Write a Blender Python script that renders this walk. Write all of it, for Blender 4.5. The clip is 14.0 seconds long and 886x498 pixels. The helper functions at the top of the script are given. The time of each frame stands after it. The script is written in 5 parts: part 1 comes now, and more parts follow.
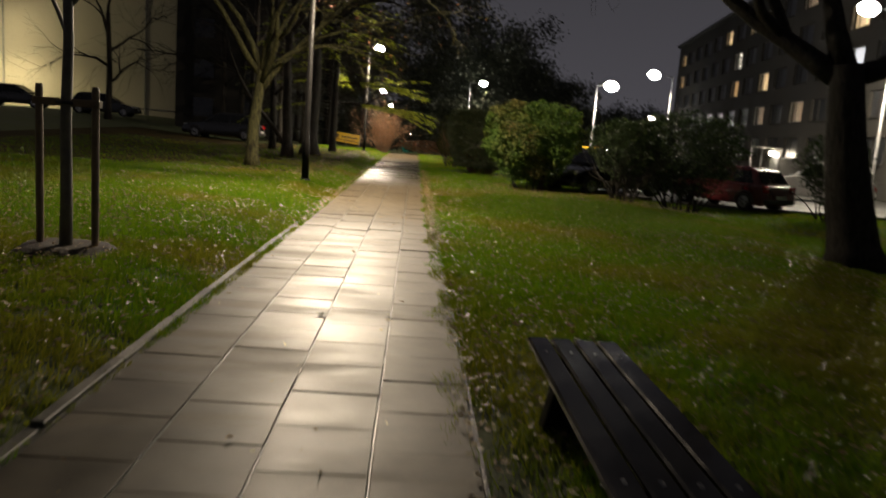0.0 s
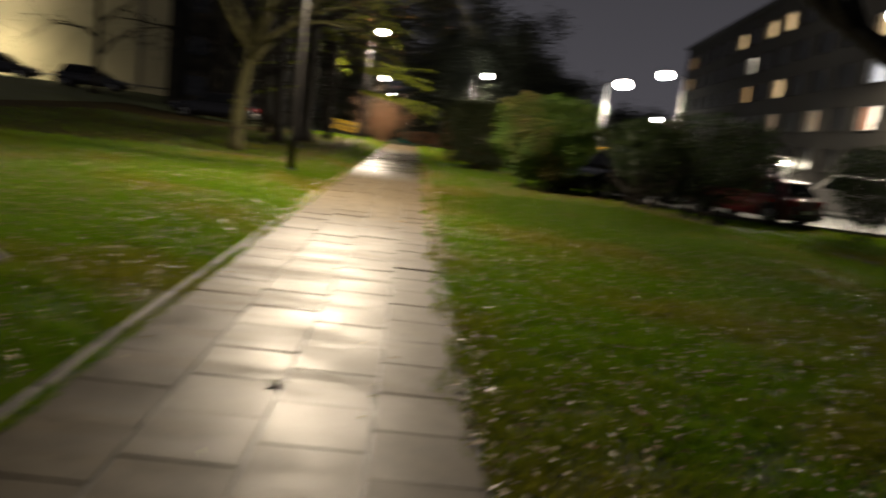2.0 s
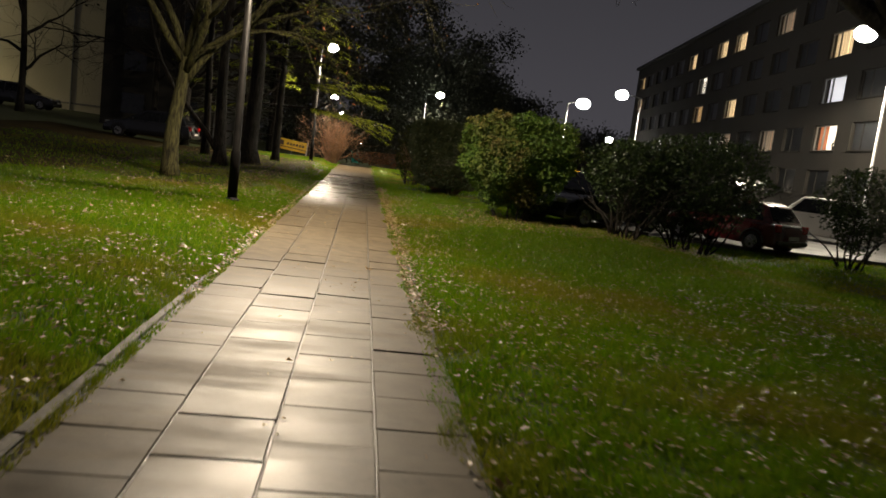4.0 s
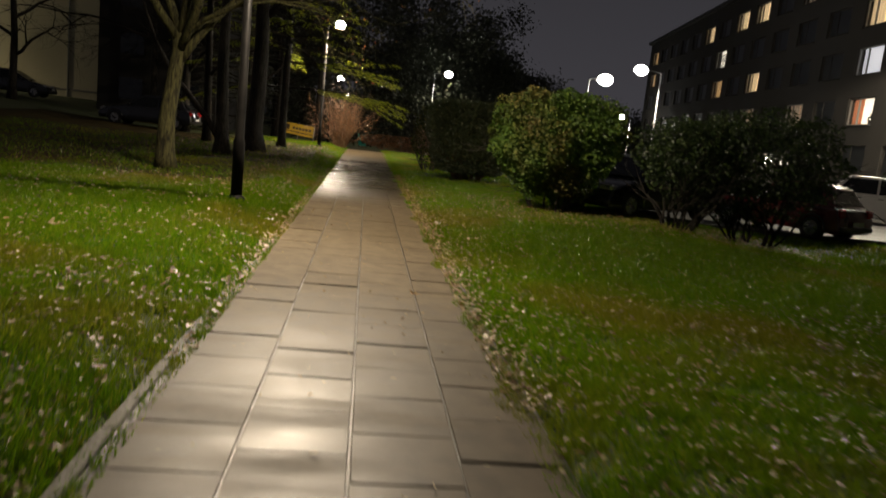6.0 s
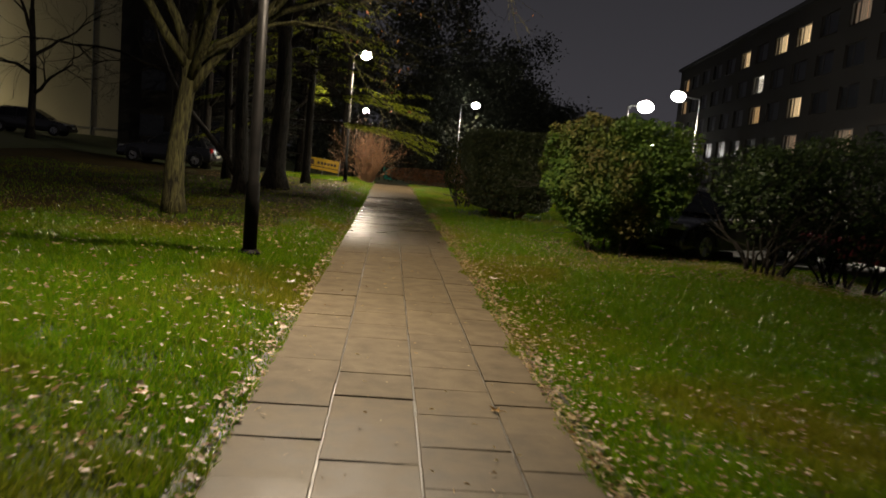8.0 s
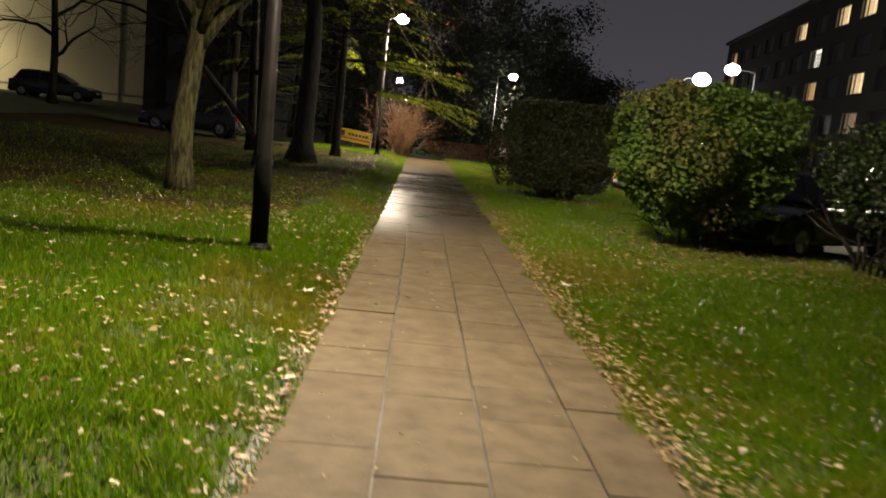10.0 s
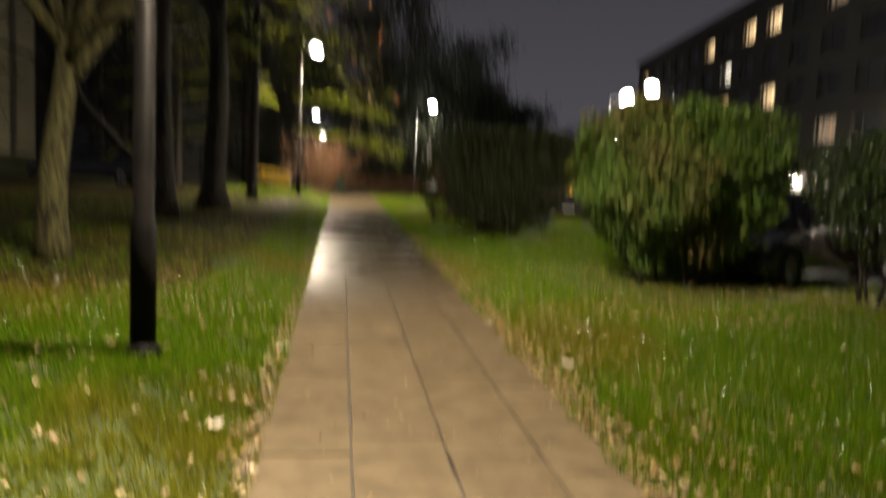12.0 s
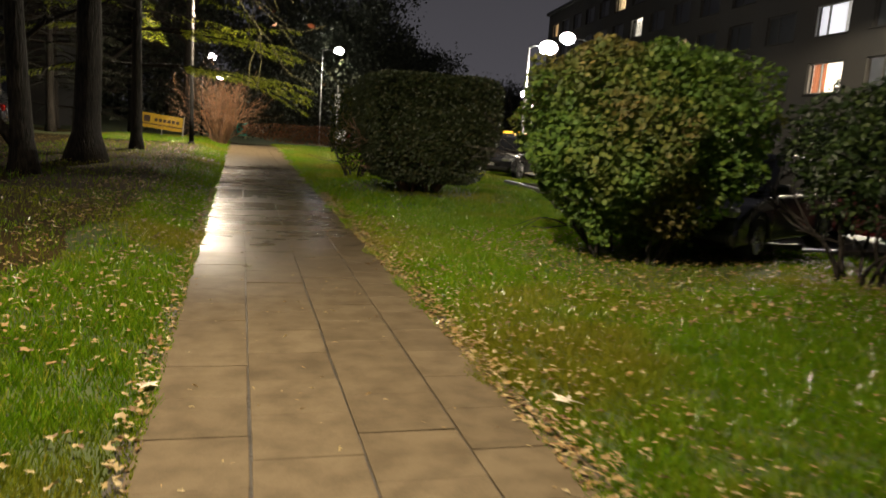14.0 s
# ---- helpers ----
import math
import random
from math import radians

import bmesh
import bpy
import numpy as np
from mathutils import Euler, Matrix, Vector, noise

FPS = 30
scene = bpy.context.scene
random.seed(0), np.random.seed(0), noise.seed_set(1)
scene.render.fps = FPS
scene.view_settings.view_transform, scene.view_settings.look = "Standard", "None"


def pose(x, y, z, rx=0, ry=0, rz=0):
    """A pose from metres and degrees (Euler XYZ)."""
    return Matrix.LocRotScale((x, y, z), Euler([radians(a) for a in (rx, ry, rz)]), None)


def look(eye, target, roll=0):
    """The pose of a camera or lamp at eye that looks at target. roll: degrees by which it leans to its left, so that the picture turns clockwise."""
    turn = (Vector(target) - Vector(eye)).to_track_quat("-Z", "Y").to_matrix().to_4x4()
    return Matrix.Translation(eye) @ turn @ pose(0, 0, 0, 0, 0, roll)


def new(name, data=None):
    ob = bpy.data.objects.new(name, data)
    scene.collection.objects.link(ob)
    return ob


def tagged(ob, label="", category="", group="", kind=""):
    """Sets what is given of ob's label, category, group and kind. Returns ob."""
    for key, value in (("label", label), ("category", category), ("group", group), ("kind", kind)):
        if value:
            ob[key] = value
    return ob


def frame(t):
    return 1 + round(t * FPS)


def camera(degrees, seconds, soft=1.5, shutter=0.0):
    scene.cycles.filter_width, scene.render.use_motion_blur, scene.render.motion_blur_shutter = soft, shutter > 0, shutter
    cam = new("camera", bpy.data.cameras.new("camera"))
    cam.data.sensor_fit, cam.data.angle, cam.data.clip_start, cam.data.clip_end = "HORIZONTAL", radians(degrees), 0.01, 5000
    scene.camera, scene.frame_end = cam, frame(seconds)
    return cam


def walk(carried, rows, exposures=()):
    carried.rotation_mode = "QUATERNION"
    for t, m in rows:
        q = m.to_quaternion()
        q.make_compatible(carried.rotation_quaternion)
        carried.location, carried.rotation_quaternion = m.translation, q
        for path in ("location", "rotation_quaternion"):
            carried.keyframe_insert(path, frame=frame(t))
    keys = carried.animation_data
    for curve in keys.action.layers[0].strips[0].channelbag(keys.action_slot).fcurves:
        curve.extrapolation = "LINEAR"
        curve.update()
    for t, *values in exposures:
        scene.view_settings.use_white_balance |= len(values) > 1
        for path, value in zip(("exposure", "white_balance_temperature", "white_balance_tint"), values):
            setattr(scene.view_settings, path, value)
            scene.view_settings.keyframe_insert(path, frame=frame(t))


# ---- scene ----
cam = camera(61.6, 14.0, 1.6, 1.0)
PATH = [
    (0, (0.097, 3.645, 1.489), (0.192, 5.619, 1.181), 4.4),
    (0.5, (0.123, 4.167, 1.473), (0.19, 6.148, 1.205), 4.8),
    (1, (0.069, 4.629, 1.439), (0.147, 6.605, 1.142), 5.7),
    (1.5, (0.025, 5.034, 1.474), (0.153, 7.003, 1.146), 6.6),
    (2, (0.034, 5.591, 1.448), (0.148, 7.561, 1.122), 7.2),
    (2.5, (-0.048, 6.182, 1.456), (0.143, 8.147, 1.136), 7.7),
    (3, (-0.14, 6.656, 1.467), (0.044, 8.633, 1.225), 7.7),
    (5.5, (-0.484, 9.23, 1.457), (-0.247, 11.19, 1.138), 6.3),
    (5.6, (-0.5, 9.328, 1.458), (-0.26, 11.286, 1.129), 6.3),
    (6, (-0.55, 9.732, 1.468), (-0.319, 11.694, 1.156), 6.1),
    (6.5, (-0.686, 10.275, 1.533), (-0.446, 12.245, 1.286), 5.5),
    (7, (-0.719, 10.76, 1.53), (-0.529, 12.741, 1.33), 4.7),
    (9.5, (-0.833, 13.617, 1.434), (-0.634, 15.586, 1.139), 5.5),
    (9.9, (-0.887, 13.851, 1.447), (-0.78, 15.821, 1.118), 5.7),
    (10, (-0.937, 13.926, 1.449), (-0.849, 15.9, 1.136), 6.1),
    (10.5, (-0.997, 14.405, 1.45), (-0.872, 16.37, 1.101), 5.6),
    (11, (-1.03, 14.933, 1.474), (-0.929, 16.903, 1.142), 5.3),
    (11.5, (-1.131, 15.343, 1.522), (-0.94, 17.311, 1.223), 4.7),
    (11.7, (-1.117, 15.56, 1.512), (-0.876, 17.526, 1.24), 4.0),
    (12, (-1.107, 15.883, 1.486), (-0.827, 17.851, 1.27), 2.9),
    (12.5, (-1.113, 16.351, 1.498), (-0.697, 18.293, 1.264), 2.5),
    (13, (-1.134, 16.764, 1.524), (-0.554, 18.66, 1.258), 3.5),
    (13.5, (-1.047, 17.217, 1.517), (-0.492, 19.115, 1.221), 3.6),
    (14, (-1.075, 17.713, 1.496), (-0.542, 19.612, 1.162), 4.0),
]
# the shake of the carrying arm: seconds, and degrees a thirtieth of a second across and down
SHAKE = [(0.5, 0.35, 0.0), (1, 0.2, 0.0), (2, 0.6, 0.0), (2.5, 0.35, 0.0), (3, 1.35, 0.1), (9.5, 1.35, 0.0), (10.5, 0.65, 0.65), (11, 1.1, 0.0), (12, 0.1, 0.7), (12.5, 0.6, 0.0), (13, 0.2, 0.0)]


def shaken():
    rows = []
    kicks = {s: (a, d) for s, a, d in SHAKE}
    for s, eye, target, roll in PATH:
        m = look(eye, target, roll)
        if s in kicks:
            a, d = kicks[s]
            for w in (-1, 0, 1):
                turn = Matrix.Translation((0, 0.034 * w, 0)) @ m @ pose(0, 0, 0, -d * w, -a * w, 0)
                rows.append((s + w / 30, turn))
        else:
            rows.append((s, m))
    return rows


# the clip brightens a little towards its end
EXPOSURES = [(0, 0.55), (1, 0.65), (1.5, 0.75), (2.2, 0.64), (3, 0.5), (5.5, 0.22), (6.5, -0.06), (7.2, -0.08), (9.3, 0.36), (11, 0.58), (12.5, 0.78), (13.5, 0.62), (14, 0.68)]
walk(cam, shaken(), EXPOSURES)

# ---- world and lamps' common settings ----
world = bpy.data.worlds.new("night_sky")
scene.world = world
world.use_nodes = True
wn, wl = world.node_tree.nodes, world.node_tree.links
bg = wn["Background"]
tc = wn.new("ShaderNodeTexCoord")
sep = wn.new("ShaderNodeSeparateXYZ")
ramp = wn.new("ShaderNodeValToRGB")
wl.new(tc.outputs["Generated"], sep.inputs[0])
wl.new(sep.outputs["Z"], ramp.inputs[0])
wl.new(ramp.outputs[0], bg.inputs["Color"])
ramp.color_ramp.elements[0].position, ramp.color_ramp.elements[0].color = 0.0, (0.036, 0.034, 0.039, 1)
ramp.color_ramp.elements[1].position, ramp.color_ramp.elements[1].color = 0.45, (0.012, 0.0115, 0.013, 1)
bg.inputs["Strength"].default_value = 1.3

WARM = (1.0, 0.81, 0.585)
COOL = (1.0, 0.87, 0.65)
POWER_PATH = 1500.0
POWER_THROW = 2900.0
RNG = np.random.default_rng(7)


def ease(a, b, v):
    t = np.clip((np.asarray(v, float) - a) / (b - a), 0, 1)
    return t * t * (3 - 2 * t)


def height(x, y):
    """The lie of the land."""
    x, y = np.asarray(x, float), np.asarray(y, float)
    rise = 0.9 * ease(-8, -26, x) * ease(22, 50, y)
    low = -0.3 * ease(5.2, 9.0, x)
    bank = 0.15 * ease(-1.62, -2.5, x)
    fall = -1.1 * ease(47, 90, y) * ease(-14, -6, x)
    return rise + low + bank + fall


def hz(x, y):
    return float(height(x, y))


# ---- materials ----
def material(name, rough=0.6, metal=0.0):
    m = bpy.data.materials.new(name)
    m.use_nodes = True
    b = m.node_tree.nodes["Principled BSDF"]
    b.inputs["Roughness"].default_value = rough
    b.inputs["Metallic"].default_value = metal
    return m, m.node_tree.nodes, m.node_tree.links, b


def noise_node(n, l, scale, detail=4, where="Object"):
    c = n.new("ShaderNodeNewGeometry" if where == "World" else "ShaderNodeTexCoord")
    t = n.new("ShaderNodeTexNoise")
    t.inputs["Scale"].default_value, t.inputs["Detail"].default_value = scale, detail
    l.new(c.outputs["Position" if where == "World" else "Object"], t.inputs["Vector"])
    return t


def ramp_node(n, l, source, stops):
    r = n.new("ShaderNodeValToRGB")
    while len(r.color_ramp.elements) < len(stops):
        r.color_ramp.elements.new(0.5)
    for e, (p, c) in zip(r.color_ramp.elements, stops):
        e.position, e.color = p, (*c, 1) if len(c) == 3 else c
    l.new(source, r.inputs[0])
    return r


def bump_node(n, l, source, b, strength, distance=0.01):
    u = n.new("ShaderNodeBump")
    u.inputs["Strength"].default_value, u.inputs["Distance"].default_value = strength, distance
    l.new(source, u.inputs["Height"])
    l.new(u.outputs[0], b.inputs["Normal"])
    return u


def mixed(n, l, a, c, factor=0.5, kind="MULTIPLY"):
    m = n.new("ShaderNodeMix")
    m.data_type, m.blend_type = "RGBA", kind
    if isinstance(factor, float):
        m.inputs[0].default_value = factor
    else:
        l.new(factor, m.inputs[0])
    l.new(a, m.inputs[6])
    l.new(c, m.inputs[7])
    return m.outputs[2]


def surface(name, dark, light, rough=0.6, metal=0.0, coarse=1.2, fine=40.0, bump=0.3, where="Object", rough_var=0.12, coat=0.0):
    """A general surface with stains at a coarse scale and grain at a fine one."""
    m, n, l, b = material(name, rough, metal)
    big, small = noise_node(n, l, coarse, 5, where), noise_node(n, l, fine, 3, where)
    c1 = ramp_node(n, l, big.outputs[0], [(0.3, dark), (0.7, light)])
    c2 = ramp_node(n, l, small.outputs[0], [(0.25, (0.65, 0.65, 0.65)), (0.75, (1, 1, 1))])
    l.new(mixed(n, l, c1.outputs[0], c2.outputs[0], 0.8), b.inputs["Base Color"])
    rr = ramp_node(n, l, big.outputs[0], [(0.3, (max(rough - rough_var, 0.02),) * 3), (0.7, (min(rough + rough_var, 1),) * 3)])
    l.new(rr.outputs[0], b.inputs["Roughness"])
    bump_node(n, l, small.outputs[0], b, bump)
    b.inputs["Coat Weight"].default_value = coat
    b.inputs["Coat Roughness"].default_value = 0.08
    return m


def leafy(name, stops, rough=0.45, through_light=0.25, patch=None):
    """Leaves: each one takes its own tone."""
    m, n, l, b = material(name, rough)
    g = n.new("ShaderNodeNewGeometry")
    r = ramp_node(n, l, g.outputs["Random Per Island"], stops)
    out = r.outputs[0]
    if patch:
        t = noise_node(n, l, patch[0], 3, "World")
        source = t.outputs[0]
        if len(patch) > 3:
            g2 = n.new("ShaderNodeSeparateXYZ")
            l.new(g.outputs["Position"], g2.inputs[0])
            along = n.new("ShaderNodeMapRange")
            along.inputs["From Min"].default_value, along.inputs["From Max"].default_value = patch[3][0], patch[3][1]
            along.inputs["To Min"].default_value, along.inputs["To Max"].default_value = patch[3][2], 0.0
            l.new(g2.outputs["Y"], along.inputs["Value"])
            total = n.new("ShaderNodeMath")
            l.new(t.outputs[0], total.inputs[0])
            l.new(along.outputs[0], total.inputs[1])
            source = total.outputs[0]
        f = ramp_node(n, l, source, [(patch[1], (0, 0, 0)), (patch[1] + 0.14, (1, 1, 1))])
        q = ramp_node(n, l, g.outputs["Random Per Island"], patch[2])
        out = mixed(n, l, r.outputs[0], q.outputs[0], f.outputs[0], "MIX")
    l.new(out, b.inputs["Base Color"])
    tr = n.new("ShaderNodeBsdfTranslucent")
    l.new(out, tr.inputs[0])
    mx = n.new("ShaderNodeMixShader")
    mx.inputs[0].default_value = through_light
    l.new(b.outputs[0], mx.inputs[1])
    l.new(tr.outputs[0], mx.inputs[2])
    l.new(mx.outputs[0], n["Material Output"].inputs[0])
    return m


def glow(name, colour, strength):
    m, n, l, b = material(name)
    b.inputs["Base Color"].default_value = (*colour, 1)
    b.inputs["Emission Color"].default_value = (*colour, 1)
    b.inputs["Emission Strength"].default_value = strength
    return m


def wet_slab():
    m, n, l, b = material("wet_concrete_slab", 0.3)
    info = n.new("ShaderNodeObjectInfo")
    big, mid, small = noise_node(n, l, 1.6, 4, "World"), noise_node(n, l, 5.5, 6, "World"), noise_node(n, l, 120, 4, "World")
    tone = ramp_node(n, l, info.outputs["Random"], [(0, (0.1, 0.077, 0.044)), (1, (0.122, 0.095, 0.055))])
    stain = ramp_node(n, l, mid.outputs[0], [(0.32, (0.6, 0.58, 0.55)), (0.62, (1, 1, 1))])
    grain = ramp_node(n, l, small.outputs[0], [(0.3, (0.72, 0.72, 0.72)), (0.7, (1, 1, 1))])
    c = mixed(n, l, tone.outputs[0], stain.outputs[0], 0.9)
    concrete = mixed(n, l, c, grain.outputs[0], 0.7)
    wet = n.new("ShaderNodeMath")
    wet.operation = "MULTIPLY_ADD"
    l.new(mid.outputs[0], wet.inputs[0])
    wet.inputs[1].default_value = 0.35
    l.new(big.outputs[0], wet.inputs[2])
    rr = ramp_node(n, l, wet.outputs[0], [(0.48, (0.36, 0.36, 0.36)), (0.9, (0.54, 0.54, 0.54))])
    # a dull film of leaf mud lies on the stretch under the trees
    geo = n.new("ShaderNodeNewGeometry")
    xyz = n.new("ShaderNodeSeparateXYZ")
    l.new(geo.outputs["Position"], xyz.inputs[0])
    wob = n.new("ShaderNodeMath")
    wob.operation = "MULTIPLY_ADD"
    l.new(mid.outputs[0], wob.inputs[0])
    wob.inputs[1].default_value = 1.6
    l.new(xyz.outputs["Y"], wob.inputs[2])
    span = n.new("ShaderNodeMapRange")
    span.inputs["From Min"].default_value, span.inputs["From Max"].default_value = 10.0, 30.0
    l.new(wob.outputs[0], span.inputs["Value"])
    film = ramp_node(n, l, span.outputs[0], [(0.22, (0, 0, 0)), (0.36, (1, 1, 1)), (0.7, (1, 1, 1)), (0.86, (0, 0, 0))])
    # the side away from the walkers stays dirtier
    across = n.new("ShaderNodeMapRange")
    across.inputs["From Min"].default_value, across.inputs["From Max"].default_value = -0.75, 0.3
    across.inputs["To Max"].default_value = 0.55
    l.new(xyz.outputs["X"], across.inputs["Value"])
    beyond = n.new("ShaderNodeMapRange")
    beyond.inputs["From Min"].default_value, beyond.inputs["From Max"].default_value = 36.0, 44.0
    l.new(xyz.outputs["Y"], beyond.inputs["Value"])
    puddled = n.new("ShaderNodeMapRange")
    puddled.inputs["From Min"].default_value, puddled.inputs["From Max"].default_value = 23.0, 27.0
    puddled.inputs["To Min"].default_value, puddled.inputs["To Max"].default_value = 1.0, 0.25
    l.new(xyz.outputs["Y"], puddled.inputs["Value"])
    dirty = n.new("ShaderNodeMath")
    dirty.operation = "MULTIPLY"
    l.new(across.outputs[0], dirty.inputs[0])
    l.new(puddled.outputs[0], dirty.inputs[1])
    both = n.new("ShaderNodeMath")
    both.operation = "MAXIMUM"
    l.new(film.outputs[0], both.inputs[0])
    l.new(beyond.outputs[0], both.inputs[1])
    most = n.new("ShaderNodeMath")
    most.operation = "MAXIMUM"
    l.new(both.outputs[0], most.inputs[0])
    l.new(dirty.outputs[0], most.inputs[1])
    # dried bands cross the slabs between the wet ones
    place = n.new("ShaderNodeMapping")
    place.inputs["Scale"].default_value = (0.55, 2.6, 1)
    l.new(geo.outputs["Position"], place.inputs["Vector"])
    bands = n.new("ShaderNodeTexNoise")
    bands.inputs["Scale"].default_value, bands.inputs["Detail"].default_value = 1.0, 5
    l.new(place.outputs[0], bands.inputs["Vector"])
    dried = ramp_node(n, l, bands.outputs[0], [(0.47, (0, 0, 0)), (0.66, (0.75, 0.75, 0.75))])
    muddy = most
    most = n.new("ShaderNodeMath")
    most.operation = "MAXIMUM"
    l.new(muddy.outputs[0], most.inputs[0])
    l.new(dried.outputs[0], most.inputs[1])
    soaked = ramp_node(n, l, most.outputs[0], [(0.0, (0.62, 0.64, 0.68)), (1.0, (1, 1, 1))])
    l.new(mixed(n, l, concrete, soaked.outputs[0], 1.0), b.inputs["Base Color"])
    mud = n.new("ShaderNodeMix")
    mud.data_type = "FLOAT"
    l.new(most.outputs[0], mud.inputs[0])
    l.new(rr.outputs[0], mud.inputs[2])
    mud.inputs[3].default_value = 0.66
    standing = n.new("ShaderNodeMapRange")
    standing.inputs["From Min"].default_value, standing.inputs["From Max"].default_value = 23.0, 27.0
    standing.inputs["To Min"].default_value, standing.inputs["To Max"].default_value = 1.0, 0.56
    l.new(xyz.outputs["Y"], standing.inputs["Value"])
    gloss = n.new("ShaderNodeMath")
    gloss.operation = "MULTIPLY"
    l.new(mud.outputs[0], gloss.inputs[0])
    l.new(standing.outputs[0], gloss.inputs[1])
    l.new(gloss.outputs[0], b.inputs["Roughness"])
    bump_node(n, l, small.outputs[0], b, 0.22, 0.004)
    shine = n.new("ShaderNodeMapRange")
    shine.inputs["To Min"].default_value, shine.inputs["To Max"].default_value = 0.33, 0.14
    l.new(most.outputs[0], shine.inputs["Value"])
    l.new(shine.outputs[0], b.inputs["Specular IOR Level"])
    return m


SLAB = wet_slab()
KERB = surface("mossy_concrete_kerb", (0.032, 0.032, 0.02), (0.085, 0.08, 0.055), 0.5, coarse=3, bump=0.5, where="World")
SOIL = surface("mossy_soil", (0.026, 0.042, 0.006), (0.055, 0.075, 0.012), 0.9, coarse=0.8, fine=25, bump=0.8, where="World")
EARTH = surface("bare_earth_with_leaf_mould", (0.016, 0.012, 0.003), (0.05, 0.036, 0.01), 0.95, coarse=1.1, fine=30, bump=0.9, where="World")
JOINT = surface("wet_joint_sand", (0.02, 0.018, 0.014), (0.06, 0.052, 0.04), 0.4, coarse=5, fine=60, bump=0.6, where="World")
ASPHALT = surface("wet_asphalt", (0.018, 0.018, 0.018), (0.035, 0.034, 0.032), 0.55, coarse=0.6, fine=90, bump=0.4, where="World")
EARTH.node_tree.nodes["Principled BSDF"].inputs["Specular IOR Level"].default_value = 0.08
GRASS = leafy("wet_grass", [(0, (0.066, 0.15, 0.004)), (0.5, (0.108, 0.23, 0.006)), (0.85, (0.18, 0.285, 0.009)), (1, (0.3, 0.28, 0.03))], 0.24, 0.45,
              (0.35, 0.5, [(0, (0.13, 0.16, 0.008)), (1, (0.26, 0.25, 0.026))], (8.0, 17.0, 0.09)))
FALLEN = leafy("fallen_leaves", [(0, (0.1, 0.055, 0.02)), (0.3, (0.24, 0.15, 0.045)), (0.65, (0.25, 0.185, 0.07)), (1, (0.35, 0.285, 0.135))], 0.5, 0.15)
BUSH_GREEN = leafy("yellow_green_leaves", [(0, (0.035, 0.075, 0.007)), (0.5, (0.06, 0.125, 0.01)), (1, (0.105, 0.16, 0.014))], 0.68, 0.35,
                   (0.6, 0.5, [(0, (0.06, 0.065, 0.015)), (1, (0.16, 0.125, 0.03))]))
BUSH_DARK = leafy("dark_green_leaves", [(0, (0.012, 0.025, 0.006)), (0.6, (0.024, 0.048, 0.009)), (1, (0.05, 0.075, 0.013))], 0.5, 0.2)
HEDGE_LEAF = leafy("privet_leaves", [(0, (0.018, 0.03, 0.009)), (0.7, (0.035, 0.05, 0.014)), (1, (0.07, 0.065, 0.022))], 0.55, 0.15)
HOLLY = leafy("holly_leaves", [(0, (0.02, 0.03, 0.01)), (0.7, (0.05, 0.065, 0.018)), (1, (0.13, 0.1, 0.035))], 0.16, 0.1)
RUSSET = leafy("russet_leaves", [(0, (0.12, 0.035, 0.015)), (0.6, (0.2, 0.075, 0.025)), (1, (0.28, 0.15, 0.04))], 0.5, 0.25)
NEEDLE = leafy("conifer_needles", [(0, (0.12, 0.17, 0.012)), (1, (0.3, 0.33, 0.03))], 0.4, 0.5)
# foliage away from the lamps: its lack of light is put into the colour
UNLIT_LEAF = leafy("unlit_far_foliage", [(0, (0.012, 0.016, 0.008)), (1, (0.035, 0.04, 0.02))], 0.7, 0.1)


def bark(name, dark, light, rough):
    m, n, l, b = material(name, rough)
    c = n.new("ShaderNodeTexCoord")
    mp = n.new("ShaderNodeMapping")
    mp.inputs["Scale"].default_value = (1, 1, 0.16)
    l.new(c.outputs["Object"], mp.inputs["Vector"])
    f = n.new("ShaderNodeTexNoise")
    f.inputs["Scale"].default_value, f.inputs["Detail"].default_value, f.inputs["Distortion"].default_value = 26, 6, 0.8
    l.new(mp.outputs[0], f.inputs["Vector"])
    big = noise_node(n, l, 2.2, 5)
    c1 = ramp_node(n, l, f.outputs[0], [(0.35, tuple(v * 0.35 for v in dark)), (0.65, light)])
    c2 = ramp_node(n, l, big.outputs[0], [(0.3, (0.5, 0.48, 0.45)), (0.7, (1, 1, 1))])
    l.new(mixed(n, l, c1.outputs[0], c2.outputs[0], 0.9), b.inputs["Base Color"])
    bump_node(n, l, f.outputs[0], b, 1.0, 0.04)
    b.inputs["Specular IOR Level"].default_value = 0.3
    return m


BARK_MOSS = bark("mossy_bark", (0.05, 0.045, 0.022), (0.13, 0.125, 0.045), 0.8)
BARK_DARK = bark("dark_wet_bark", (0.018, 0.015, 0.011), (0.046, 0.038, 0.029), 0.7)
BARK_YOUNG = surface("grey_young_bark", (0.09, 0.085, 0.07), (0.17, 0.16, 0.13), 0.6, coarse=8, fine=60, bump=0.4)
TWIG_WET = surface("wet_twigs", (0.045, 0.035, 0.025), (0.1, 0.08, 0.055), 0.28, coarse=5, fine=30, bump=0.3)
TWIG_RED = surface("red_brown_twigs", (0.12, 0.06, 0.03), (0.22, 0.12, 0.06), 0.5, coarse=5, fine=30, bump=0.3)
STAKE = surface("weathered_stake_wood", (0.11, 0.075, 0.045), (0.21, 0.15, 0.09), 0.6, coarse=7, fine=50, bump=0.5)
MULCH = surface("bark_mulch", (0.014, 0.01, 0.006), (0.045, 0.03, 0.018), 0.85, coarse=9, fine=60, bump=1.0)
